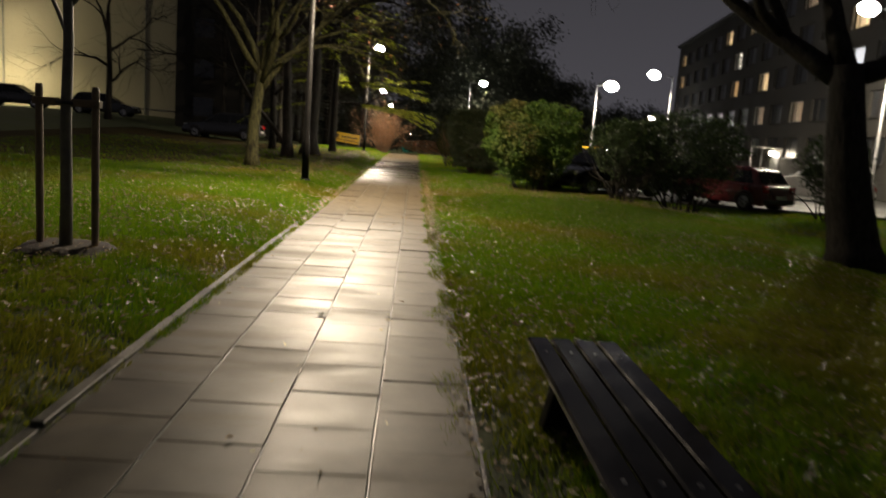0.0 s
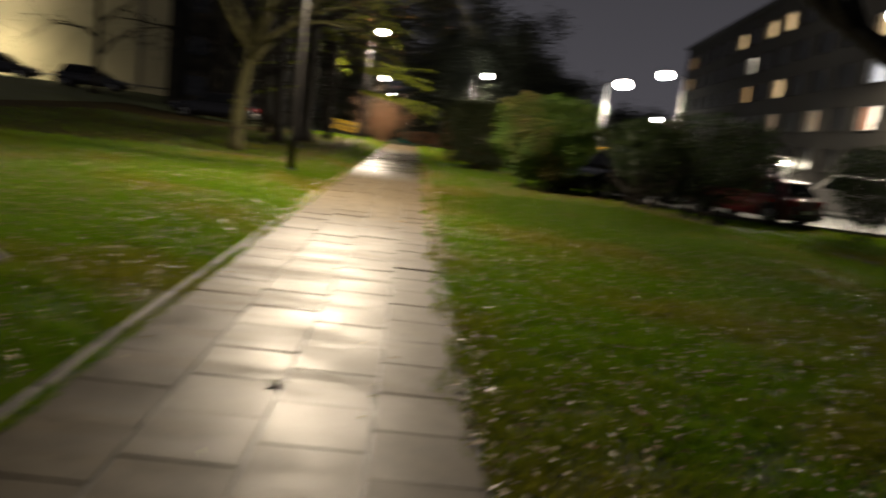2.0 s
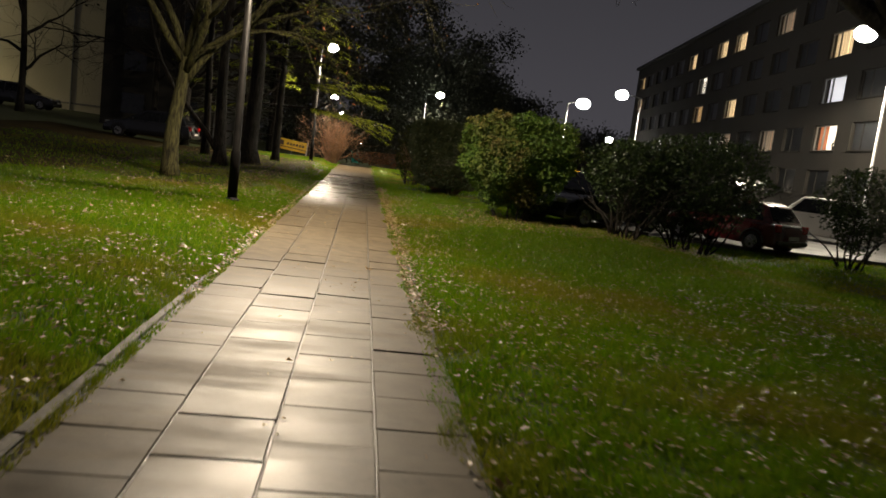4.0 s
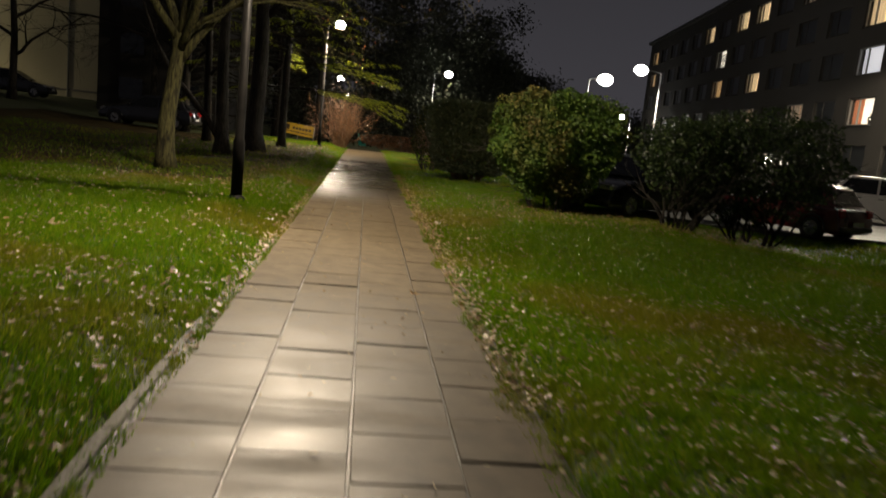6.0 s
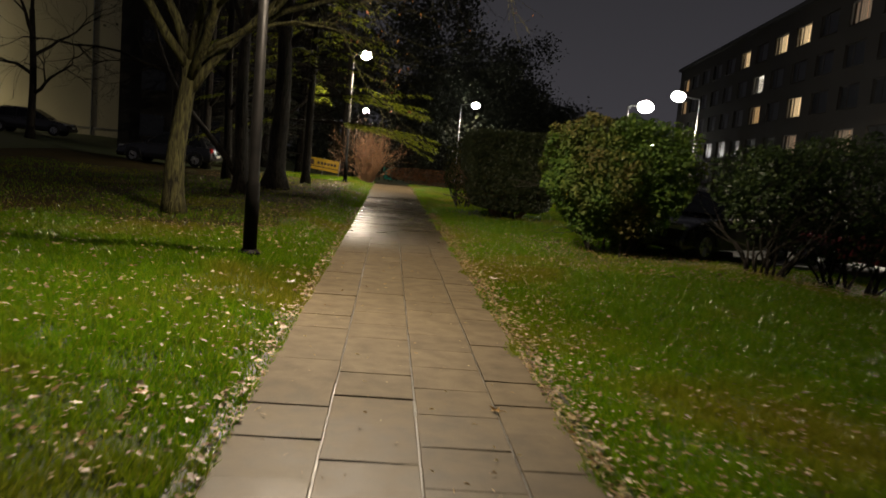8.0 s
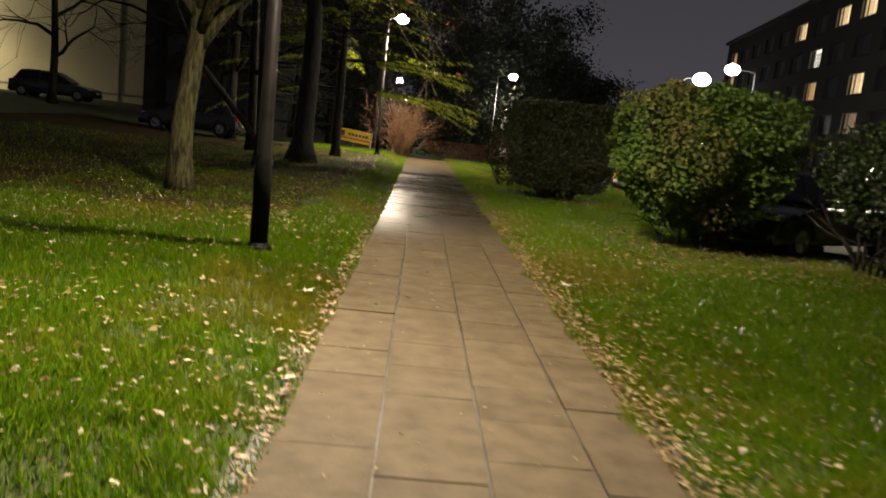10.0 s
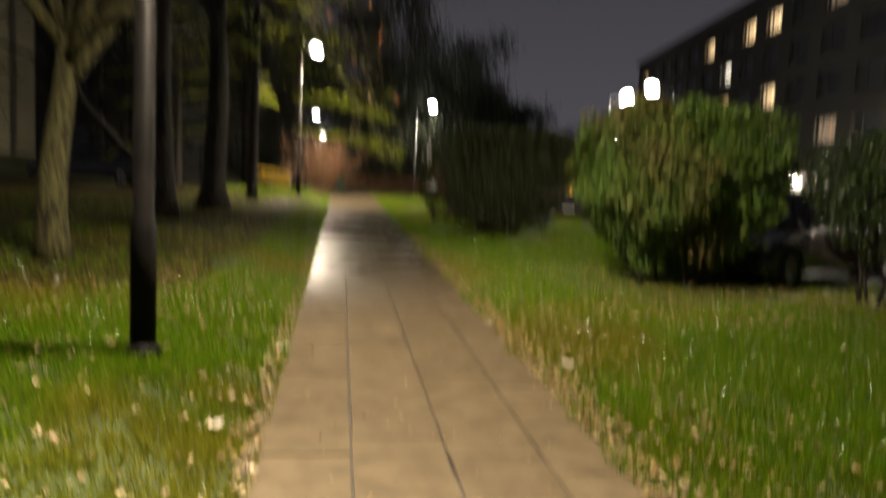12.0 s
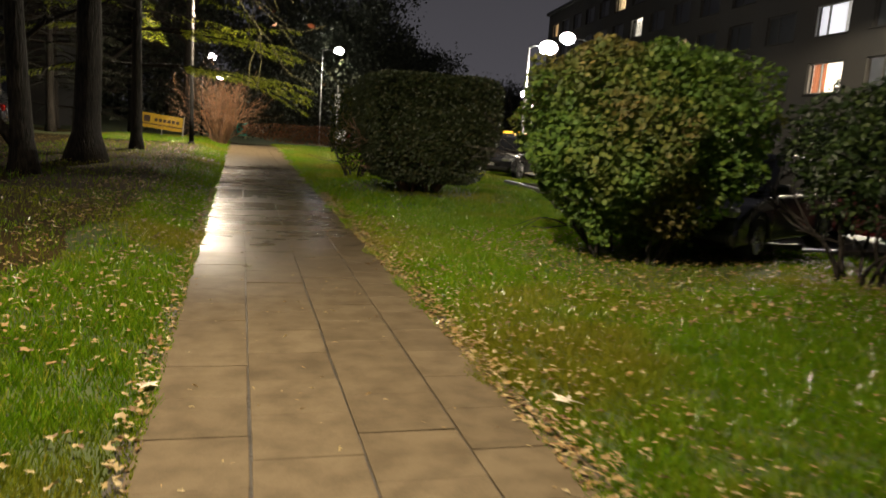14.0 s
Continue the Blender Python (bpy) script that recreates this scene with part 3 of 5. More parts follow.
def window(c, k, zc):
    w = W_WIDE
    x0, x1, z0, z1 = col_x(c) - w / 2, col_x(c) + w / 2, zc - W_TALL / 2, zc + W_TALL / 2
    state = lit.get((c, k))
    sh = Shape()
    t = 0.07
    y0, y1 = -0.2, -0.12
    sh.box((x0, y0, z0), (x0 + t, y1, z1)).box((x1 - t, y0, z0), (x1, y1, z1)).box((x0 + t, y0, z0), (x1 - t, y1, z0 + t)).box((x0 + t, y0, z1 - t), (x1 - t, y1, z1))
    splits = [x0 + w * 0.64]
    for s in splits:
        sh.box((s - 0.045, y0, z0 + t), (s + 0.045, y1, z1 - t))
    # frames of unlit windows take the darkened copy of the white plastic
    win = part("window", sh, PLASTIC_WHITE if state else FRAME_UNLIT, house, "white-framed window" + (", lit from inside" if state else ", dark"))
    part("sill", Shape().box((x0 - 0.05, -0.1, z0 - 0.05), (x1 + 0.05, 0.1, z0 - 0.004), chamfer=0.008), RENDER_WALL, win)
    marks = [x0 + t] + splits + [x1 - t]
    for a, b in zip(marks, marks[1:]):
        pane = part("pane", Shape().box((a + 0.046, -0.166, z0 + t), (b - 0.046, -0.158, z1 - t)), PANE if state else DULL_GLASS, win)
        pane.visible_shadow = False
    if not state:
        return
    glowing = {"cool": GLOW_ROOM_COOL, "dim": GLOW_ROOM_DIM, "amber": GLOW_ROOM_AMBER, "blind": GLOW_ROOM_PALE, "net_red": GLOW_ROOM_PALE}.get(state, GLOW_ROOM_WARM)
    part("room_light", Shape().box((x0 - 0.3, -0.68, z0 - 0.15), (x1 + 0.42, -0.64, z1 + 0.15)), glowing, win, "bright room behind the window")
    wavy = Shape()

    def drape(a, b):
        n = 14
        k0 = len(wavy.v)
        for i in range(n + 1):
            x = a + (b - a) * i / n
            y = -0.42 + 0.03 * math.sin(i * 1.9)
            wavy.v += [(x, y, z0 + 0.02), (x, y, z1 + 0.1)]
        wavy.f += [(k0 + 2 * i, k0 + 2 * i + 2, k0 + 2 * i + 3, k0 + 2 * i + 1) for i in range(n)]

    if state == "blind":
        sl = Shape()
        for i in range(13):
            sl.box((x0, -0.36, z0 + 0.1 * i), (x1, -0.33, z0 + 0.1 * i + 0.055))
        part("blind", sl, PLASTIC_WHITE, win, "half-open slatted blind")
    elif state == "cool":
        drape(x0, x0 + w * 0.3)
        part("curtain", wavy, CURTAIN_NET, win, "pale net curtain")
    elif state == "net_red":
        drape(x1 - w * 0.36, x1)
        part("curtain", wavy, CURTAIN_RED, win, "rust-coloured curtain")
        pot = Shape().tube([(x0 + 0.75, -0.36, z0 + 0.07), (x0 + 0.75, -0.36, z0 + 0.3)], [0.1, 0.14], 10)
        part("plant_pot", pot, INK, win)
        v, f = leaf_arrays(np.array([x0 + 0.75, -0.36, z0 + 0.5]) + RNG.normal(size=(60, 3)) * [0.12, 0.05, 0.12], 0.14, RNG)
        q = new("pot_plant", mesh_arrays("pot_plant", v, f, BUSH_DARK))
        q.parent = win
    else:
        drape(x0, x0 + w * 0.44)
        drape(x0 + w * 0.5, x1)
        part("curtain", wavy, CURTAIN_NET, win, "drawn curtain glowing in the lamplight")


for c in cols:
    for k, zc in enumerate(STOREYS):
        window(c, k, zc)
# entrance with its canopy and lamp
ex = 11.7
can = Shape().box((ex - 1.4, 0.004, 2.5), (ex + 1.4, 1.5, 2.62), chamfer=0.02)
part("canopy", can, CONCRETE, house, "pale concrete entrance canopy")
part("door", Shape().box((ex - 0.95, 0.004, 0.05), (ex + 0.95, 0.06, 2.2), chamfer=0.01), GALV, house, "grey metal entrance door")
part("entrance_lamp", Shape().tube([(ex - 0.2, 0.3, 1.95), (ex - 0.2, 0.3, 2.0), (ex - 0.2, 0.3, 2.25), (ex - 0.2, 0.3, 2.3)], [0.1, 0.22, 0.22, 0.1], 14), GLOW_ENTRANCE, house, "glowing round entrance lamp")
for sx in (-1.3, 1.3):
    part("canopy_post", Shape().tube([(ex + sx, 1.4, 0), (ex + sx, 1.4, 2.5)], [0.04, 0.04], 10), GALV, house)
data = bpy.data.lights.new("entrance_light", "POINT")
data.energy, data.color, data.shadow_soft_size = 55, (1.0, 0.85, 0.6), 0.15
li = new("entrance_light", data)
li.matrix_world = house.matrix_world @ pose(ex - 0.2, 0.75, 2.1)

# ---- buildings on the rise to the other side ----
cream = thing("gable_building", -45.0, 74.0, 0.6, 0, "large cream rendered building end lit by a street lamp", "building")
sh = Shape().box((-40, 0, 0.9), (27.5, 14, 15)).box((-40, -0.04, -1), (27.5, 14, 0.896))
part("wall", sh, RENDER_CREAM, cream)
part("plinth_band", Shape().box((-40, -0.1, 0.9), (27.5, -0.004, 1.05), chamfer=0.02), CONCRETE, cream)
part("roof", Shape().box((-40.3, -0.3, 15), (27.8, 14.3, 15.4), chamfer=0.03), ROOF, cream)
part("rainpipe", Shape().tube([(7.6, -0.09, -0.5), (7.6, -0.09, 15)], [0.07, 0.07], 10), PLASTIC_WHITE, cream, "pale rainwater pipe")
part("rainpipe", Shape().tube([(20.2, -0.09, -0.5), (20.2, -0.09, 15)], [0.07, 0.07], 10), PLASTIC_WHITE, cream, "pale rainwater pipe")
vent = part("vent_window", Shape().box((3.2, -0.06, 0.1), (4.9, -0.044, 0.5)), INK, cream, "dark narrow cellar window")
for i in range(5):
    part("bar", Shape().box((3.4 + i * 0.33, -0.09, 0.1), (3.43 + i * 0.33, -0.062, 0.5)), GALV, vent)

dark = thing("unlit_building", -16.9, 57.5, 0.3, 0, "unlit dark apartment block behind bare trees", "building")
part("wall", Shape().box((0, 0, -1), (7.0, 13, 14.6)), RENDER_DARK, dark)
part("roof", Shape().box((-0.3, -0.3, 14.6), (7.3, 13.3, 14.95), chamfer=0.03), ROOF, dark)
for i in range(2):
    for k in range(5):
        x, z = 1.2 + i * 3.3, 1.0 + k * 2.7
        w = Shape().box((x, -0.05, z), (x + 0.06, -0.004, z + 1.4)).box((x + 1.44, -0.05, z), (x + 1.5, -0.004, z + 1.4)).box((x + 0.06, -0.05, z), (x + 1.44, -0.004, z + 0.06)).box((x + 0.06, -0.05, z + 1.34), (x + 1.44, -0.004, z + 1.4))
        win = part("window", w, RENDER_DARK, dark, "dark window")
        part("pane", Shape().box((x + 0.06, -0.03, z + 0.06), (x + 1.44, -0.004, z + 1.34)), DARK_GLASS, win)


# ---- trees ----
def grow(sh, start, way, length, radius, depth, rng, gravity=0.0, spread=0.6, kids=3, sides=6, tips=None, min_r=0.004, wander=0.16):
    """A limb that winds, tapers and forks."""
    n = 6
    p, d = Vector(start), Vector(way).normalized()
    pts, rad = [p.copy()], [radius]
    for i in range(n):
        d = (d + Vector(rng.normal(size=3)) * wander + Vector((0, 0, gravity))).normalized()
        p = p + d * (length / n)
        pts.append(p.copy())
        rad.append(max(radius * (1 - 0.62 * (i + 1) / n), min_r))
    sh.tube(pts, rad, max(3, sides))
    if depth <= 0:
        if tips is not None:
            tips.append(pts[-1])
            tips.append(pts[3])
        return
    for q in range(kids):
        i = int(rng.integers(2, n + 1)) if q else n
        side = Vector(rng.normal(size=3))
        side = (side - side.dot(d) * d).normalized()
        e = ((pts[i] - pts[i - 1]).normalized() + side * spread * rng.uniform(0.6, 1.3)).normalized()
        grow(sh, pts[i], e, length * rng.uniform(0.5, 0.78), rad[i] * 0.72, depth - 1, rng, gravity, spread, kids, sides - 1, tips, min_r, wander)


def tree(name, x, y, tall, radius, seed, bark, label, limbs, depth=3, leaf=None, leaf_count=0, leaf_size=0.1, gravity=0.02, flare=1.6, lean=(0, 0), group="", kids=3, twig=None, bend=0.05):
    """limbs: rows of height, way and length."""
    rng = np.random.default_rng(seed)
    ob = thing(name, x, y, hz(x, y) - 0.05, 0, label, "tree", group)
    pts, rad = [], []
    n = 9
    for i in range(n + 1):
        u = i / n
        z = u * tall
        pts.append((lean[0] * u + bend * math.sin(seed + u * 5), lean[1] * u + bend * math.cos(seed + u * 4), z))
        f = 1 + (flare - 1) * math.exp(-z / 0.22)
        rad.append(radius * f * (1 - 0.35 * u))
    part("trunk", Shape().tube(pts, rad, 14), bark, ob, smooth=True)
    tips = []
    for k, (h, way, length) in enumerate(limbs):
        u = min(h / tall, 1.0)
        i = min(int(u * n), n - 1)
        w = u * n - i
        at = [pts[i][q] * (1 - w) + pts[i + 1][q] * w for q in range(3)]
        sh = Shape()
        grow(sh, at, way, length, radius * (0.5 if length > 2.5 else 0.36), depth, rng, gravity, 0.62, kids, 7, tips)
        part("limb", sh, twig or bark, ob, smooth=True)
    if leaf and tips:
        t = np.array([tuple(q) for q in tips])
        c = t[rng.integers(0, len(t), leaf_count)] + rng.normal(size=(leaf_count, 3)) * leaf_size * 1.2
        v, f = leaf_arrays(c, leaf_size, rng)
        crown = new("crown", mesh_arrays("crown", v, f, leaf))
        crown.parent = ob
    return ob


tree("mossy_tree", -4.58, 25.6, 2.75, 0.19, 3, BARK_MOSS, "bare tree with greenish mossy trunk and a few russet leaves", [
    (2.35, (0.22, -0.1, 1.0), 4.6), (2.85, (-0.3, 0.1, 1.0), 4.6), (2.1, (0.62, -0.25, 0.75), 3.6), (2.6, (-0.62, -0.2, 0.85), 4.0), (2.85, (0.05, 0.3, 1), 4.4), (2.5, (0.75, 0.3, 0.7), 3.2), (2.8, (0.45, -0.2, 0.9), 4.2), (2.6, (0.9, -0.45, 0.45), 2.2)],
    4, RUSSET, 380, 0.075, -0.003, 1.3, (0.1, 0.0))
tree("thick_trunk_tree", -4.3, 35.7, 6.0, 0.3, 5, BARK_DARK, "thick dark wet tree trunk on bare ground", [
    (5.2, (0.8, 0.1, 0.6), 3.2), (4.8, (-0.7, 0.2, 0.5), 3.4), (5.0, (0.4, -0.5, 0.8), 4.0), (5.8, (-0.2, 0.2, 1), 4.5), (4.4, (0.8, 0.5, 0.5), 3.6)], 4, None, 0, 0.1, -0.02, 1.7)
tree("twin_trunk_tree", -4.75, 32.2, 5.5, 0.19, 8, BARK_DARK, "dark slender tree with twin trunks", [
    (0.3, (-0.18, 0.1, 1), 5.0), (4.6, (0.7, -0.4, 0.7), 3.0), (4.2, (-0.5, 0.4, 0.8), 3.2), (5.3, (0.3, 0.1, 1), 3.4)], 4, None, 0, 0.1, -0.02, 1.5)
tree("large_tree", 7.5, 15.6, 3.3, 0.4, 21, BARK_DARK, "large dark wet tree with a flared trunk on the lawn", [
    (3.0, (-0.62, 0.1, 0.75), 3.6), (3.2, (-0.25, 0.3, 1.0), 4.0), (3.1, (0.75, -0.3, 0.7), 3.6)], 4, None, 0, 0.1, -0.02, 1.35, (-0.62, 0.0))
k = 0
for (x, y, tall, r) in ((-9.2, 47, 8, 0.2), (-11, 52, 8, 0.2), (-19.3, 52, 6.5, 0.2), (-7.5, 55, 8, 0.22), (-6.6, 39, 7, 0.15), (-6.8, 62, 9, 0.22), (-3.6, 57.5, 9, 0.2), (-9.5, 65, 10, 0.22), (-27.5, 47, 5.0, 0.2), (-13.0, 55, 9, 0.2)):
    k += 1
    tree("bare_tree", x, y, tall, r, 40 + k, BARK_DARK, "bare dark tree among others on the lawn", [
        (tall * 0.35, (0.7, -0.2, 0.6), 3.0), (tall * 0.5, (-0.7, 0.2, 0.6), 3.2), (tall * 0.65, (0.4, 0.6, 0.7), 3.2), (tall * 0.8, (-0.4, -0.5, 0.8), 3.2), (tall * 0.98, (0.1, 0, 1), 3.5)], 3, None, 0, 0.1, -0.01, 1.4, group="bare trees on the rise", kids=4)

# young tree held by two stakes
young = thing("young_tree", -3.12, 10.7, hz(-3.12, 10.7) - 0.02, 0, "young tree held by a wooden stake frame in a mulch ring", "tree")
rng = np.random.default_rng(31)
part("trunk", Shape().tube([(0, 0, -0.05), (0.01, 0, 0.5), (0.0, 0.01, 1.2), (0.03, 0, 1.9), (0.02, 0.01, 2.6)], [0.06, 0.052, 0.05, 0.045, 0.04], 10), BARK_YOUNG, young, smooth=True)
for h, way, ln in ((1.95, (-0.35, 0.1, 0.8), 1.5), (2.2, (0.5, -0.1, 0.8), 1.4), (2.5, (-0.4, -0.2, 0.9), 1.4), (2.6, (0.1, 0.1, 1), 1.6)):
    sh = Shape()
    grow(sh, (0.02, 0.01, h), way, ln, 0.022, 2, rng, 0.02, 0.5, 3, 6)
    part("limb", sh, BARK_YOUNG, young)
for dx in (-0.25, 0.26):
    part("stake", Shape().tube([(dx, 0.03, -0.03), (dx, 0.03, 1.5), (dx, 0.03, 1.53)], [0.034, 0.034, 0.026], 10), STAKE, young, "round weathered wooden stake")
part("crossbar", Shape().box((-0.3, -0.01, 1.34), (0.31, 0.07, 1.41), chamfer=0.008), STAKE, young)
part("tie", Shape().tube([(-0.07, -0.02, 1.37), (0.0, -0.07, 1.37), (0.07, -0.02, 1.37), (0.06, 0.03, 1.37), (-0.06, 0.03, 1.37), (-0.07, -0.02, 1.37)], [0.014] * 6, 6), TRIM_BLACK, young)
ring = Shape()
ring_n = 40
ring.v.append((0, 0, 0.05))
for j in range(1, 5):
    for i in range(ring_n):
        a = 2 * math.pi * i / ring_n
        r = 0.5 * j / 4 * (1 + 0.06 * math.sin(3 * a + 1))
        ring.v.append((r * math.cos(a), r * math.sin(a), [0, 0.05, 0.06, 0.055, -0.03][j] + 0.012 * noise.noise(Vector((r * 9 * math.cos(a), r * 9 * math.sin(a), j)))))
ring.f += [(0, 1 + i, 1 + (i + 1) % ring_n) for i in range(ring_n)]
for j in range(3):
    ring.f += [(1 + j * ring_n + i, 1 + (j + 1) * ring_n + i, 1 + (j + 1) * ring_n + (i + 1) % ring_n, 1 + j * ring_n + (i + 1) % ring_n) for i in range(ring_n)]
mulch = single("mulch_ring", ring, MULCH, "dark ring of bark mulch round a young tree", "mulch", smooth=True)
mulch.matrix_world = pose(-3.12, 10.7, hz(-3.12, 10.7) - 0.02)


# ---- shrubs ----
def shrub(name, x, y, rx, ry, tall, count, size, mat, seed, label, low=0.3, stems=9, boxy=2.5, bark=BARK_DARK, group="", slim=0.6, ragged=0.3, skin=0.55, taper=0.28, reach=0.6):
    """A leafy shrub: winding stems and single leaves, thick near an uneven outer skin."""
    rng = np.random.default_rng(seed)
    ob = thing(name, x, y, hz(x, y) - 0.03, 0, label, "bush", group)
    st = Shape()
    for i in range(stems):
        a = rng.uniform(0, 2 * math.pi)
        r = rng.uniform(0.1, 0.55)
        grow(st, (rx * 0.3 * math.cos(a), ry * 0.3 * math.sin(a), 0), (r * math.cos(a), r * math.sin(a), 1), tall * reach * rng.uniform(0.83, 1.17), 0.028, 2, rng, 0.01, 0.5, 3, 5, None, 0.005)
    tagged(part("stem_tangle", st, bark, ob), kind="stuff")
    d = rng.normal(size=(count, 3))
    d /= (np.abs(d) ** boxy).sum(1)[:, None] ** (1 / boxy)
    wob = np.array([noise.noise(Vector((q[0] * 2.2 + seed, q[1] * 2.2, q[2] * 2.2))) + 0.5 * noise.noise(Vector((q[0] * 5 + seed, q[1] * 5, q[2] * 5))) for q in d])
    depth_in = 1 - skin * rng.random(count) ** 2.2
    rr = depth_in * (1 + ragged * wob)
    c = d * rr[:, None]
    zc = low + (tall - low) / 2
    under = c[:, 2] < -0.55
    keep = ~(under & (rng.random(count) < 0.55))
    squeeze = 1 - taper * ease(0.1, -1.0, c[:, 2])
    p = np.stack([c[:, 0] * rx * squeeze, c[:, 1] * ry * squeeze, zc + c[:, 2] * (tall - low) / 2], 1)[keep]
    outward = d[keep]
    v, f = leaf_arrays(p, size, rng, 0.3, slim, outward)
    q = new("crown", mesh_arrays("crown", v, f, mat))
    q.parent = ob
    return ob


shrub("leafy_bush", 3.6, 25.9, 1.34, 1.25, 2.56, 34000, 0.08, BUSH_GREEN, 61, "big rounded yellow-green bush with browning leaves on the lawn", 0.28, 14, 3.4, ragged=0.26, skin=0.5, slim=0.75, taper=0.34, reach=0.42)
shrub("leafy_bush", 6.1, 24.7, 1.05, 1.0, 2.3, 9000, 0.085, BUSH_DARK, 62, "dark green bush with bare lower stems", 0.7, 16, reach=0.5)
shrub("leafy_bush", 7.95, 25.0, 1.5, 1.3, 2.8, 17000, 0.085, BUSH_DARK, 63, "wide dark green bush beside the parked cars", 0.55, 18, 3.0, reach=0.5)
shrub("leafy_bush", 12.8, 25.8, 0.95, 0.9, 2.6, 7000, 0.085, BUSH_DARK, 64, "upright green bush at the kerb of the street", 0.5, 10, reach=0.5)
shrub("clipped_hedge", 2.8, 33.9, 1.36, 1.8, 2.5, 90000, 0.08, HEDGE_LEAF, 65, "dark clipped block of hedge with twiggy brown foot", 0.25, 60, 9.0, TWIG_RED, ragged=0.04, skin=0.25, taper=0.2, reach=0.36)
shrub("holly_bush", 1.75, 36.6, 0.65, 0.7, 2.3, 6500, 0.075, HOLLY, 68, "glossy dark evergreen bush at the end of the hedge", 0.15, 8, 2.6, reach=0.4)
shrub("russet_shrub", -1.85, 50.3, 0.75, 0.9, 2.4, 900, 0.07, RUSSET, 66, "reddish brown twiggy shrub at the end of the footpath", 0.3, 60, 2.0, TWIG_RED)
shrub("low_hedge", 3.6, 66.0, 4.5, 0.7, 1.2, 9000, 0.09, RUSSET, 67, "long low russet hedge beyond the lawn", 0.05, 30, 5.0, TWIG_RED, ragged=0.08)


def conifer(x, y, tall, reach, seed, label, low=1.6, sprigs=26, droop=-0.06, leaf=None, aim=(), gap=0.28):
    rng = np.random.default_rng(seed)
    ob = thing("conifer", x, y, hz(x, y) - 0.05, 0, label, "tree")
    part("trunk", Shape().tube([(0, 0, 0), (0, 0, 0.4), (0.03, 0, tall * 0.5), (0, 0, tall)], [0.24, 0.17, 0.1, 0.02], 10), BARK_DARK, ob, smooth=True)
    boughs, needles = Shape(), []
    z = low
    while z < tall - 0.3:
        r = reach * (1 - (z - low) / (tall - low)) ** 0.8 + 0.15
        for i in range(6):
            a = radians(aim[i]) if i < len(aim) and z < low + 1.2 else rng.uniform(0, 2 * math.pi)
            p, d = Vector((0, 0, z)), Vector((math.cos(a), math.sin(a), 0.12))
            pts = [p.copy()]
            for s in range(7):
                d = (d + Vector((0, 0, droop)) + Vector(rng.normal(size=3)) * 0.05).normalized()
                p = p + d * r / 7
                pts.append(p.copy())
            boughs.tube(pts, [0.035 * (1 - 0.12 * s) for s in range(8)], 4)
            for s in range(sprigs if z < low + 1.2 else max(12, sprigs // 3)):
                u = rng.uniform(0.25, 1) * 7
                j = min(int(u), 6)
                c = pts[j].lerp(pts[j + 1], u - j)
                side = Vector((-math.sin(a), math.cos(a), 0)) * rng.choice([-1, 1])
                e = (d * 0.6 + side * 0.8 + Vector((0, 0, -0.5 * rng.random()))).normalized()
                for w in range(7):
                    needles.append(tuple(c + e * (0.055 * w)))
        z += gap if z > low else 1.0
    tagged(part("bough_tangle", boughs, BARK_DARK, ob), kind="stuff")
    v, f = leaf_arrays(np.array(needles), 0.09, rng, 0.4, 0.3)
    q = new("needles", mesh_arrays("needles", v, f, leaf or NEEDLE))
    q.parent = ob
    return ob


conifer(-4.0, 41.3, 11.5, 4.9, 71, "tall drooping conifer whose boughs reach over the footpath", 2.45, 90, -0.055, None, (2, -7, 10, -3, 6, 176), 0.5)
# these get the darkened foliage; only the lamplit conifer above has NEEDLE
conifer(-9.0, 54.5, 12.0, 3.4, 74, "dark conifer beyond the bare trees", 1.0, 16, -0.06, UNLIT_LEAF)
conifer(-6.4, 60.0, 12.0, 3.4, 75, "dark conifer beyond the bare trees", 1.2, 16, -0.06, UNLIT_LEAF)
conifer(-8.2, 50.0, 10.5, 3.0, 72, "dark conifer beyond the bare trees", 2.4, 18, -0.06, UNLIT_LEAF)


# far dark woods, uneven in outline
def far_woods():
    rng = np.random.default_rng(81)
    cs = []
    for (x, y, r, h) in ((9, 95, 5, 11), (15, 100, 5.5, 10.5), (3, 98, 5, 12.5), (-2, 104, 5, 14), (19, 104, 4, 8), (-8, 96, 5, 15), (23, 112, 4, 6.5), (27, 118, 4, 6), (-14, 92, 5, 15), (-21, 100, 6, 14), (12, 110, 6, 12), (6, 104, 6, 13.5), (35, 125, 5, 7), (42, 130, 5, 7), (2, 84, 4.5, 17), (7, 88, 5, 15.5), (-5, 80, 5, 18), (-11, 78, 5, 17), (11.5, 90, 4.5, 13.5), (-17, 80, 5, 16)):
        for _ in range(30):
            c = np.array([x, y, h * rng.uniform(0.03, 0.92)]) + rng.normal(size=3) * [r * 0.42, r * 0.42, h * 0.09]
            n = 360
            cs.append(c + rng.normal(size=(n, 3)) * r * 0.2)
    p = np.concatenate(cs)
    p = p[p[:, 2] > -0.8]
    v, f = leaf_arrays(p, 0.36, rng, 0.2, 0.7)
    return tagged(new("far_woods", mesh_arrays("far_woods", v, f, UNLIT_LEAF)), "dark mass of distant trees against the night sky", "woods", kind="stuff")


far_woods()
tr = Shape()
rng = np.random.default_rng(82)
for _ in range(40):
    x, y = rng.uniform(-25, 30), rng.uniform(92, 112)
    tr.tube([(x, y, -1.3), (x + rng.normal() * 0.2, y, 2.5), (x + rng.normal() * 0.4, y, 5)], [0.3, 0.22, 0.08], 6)
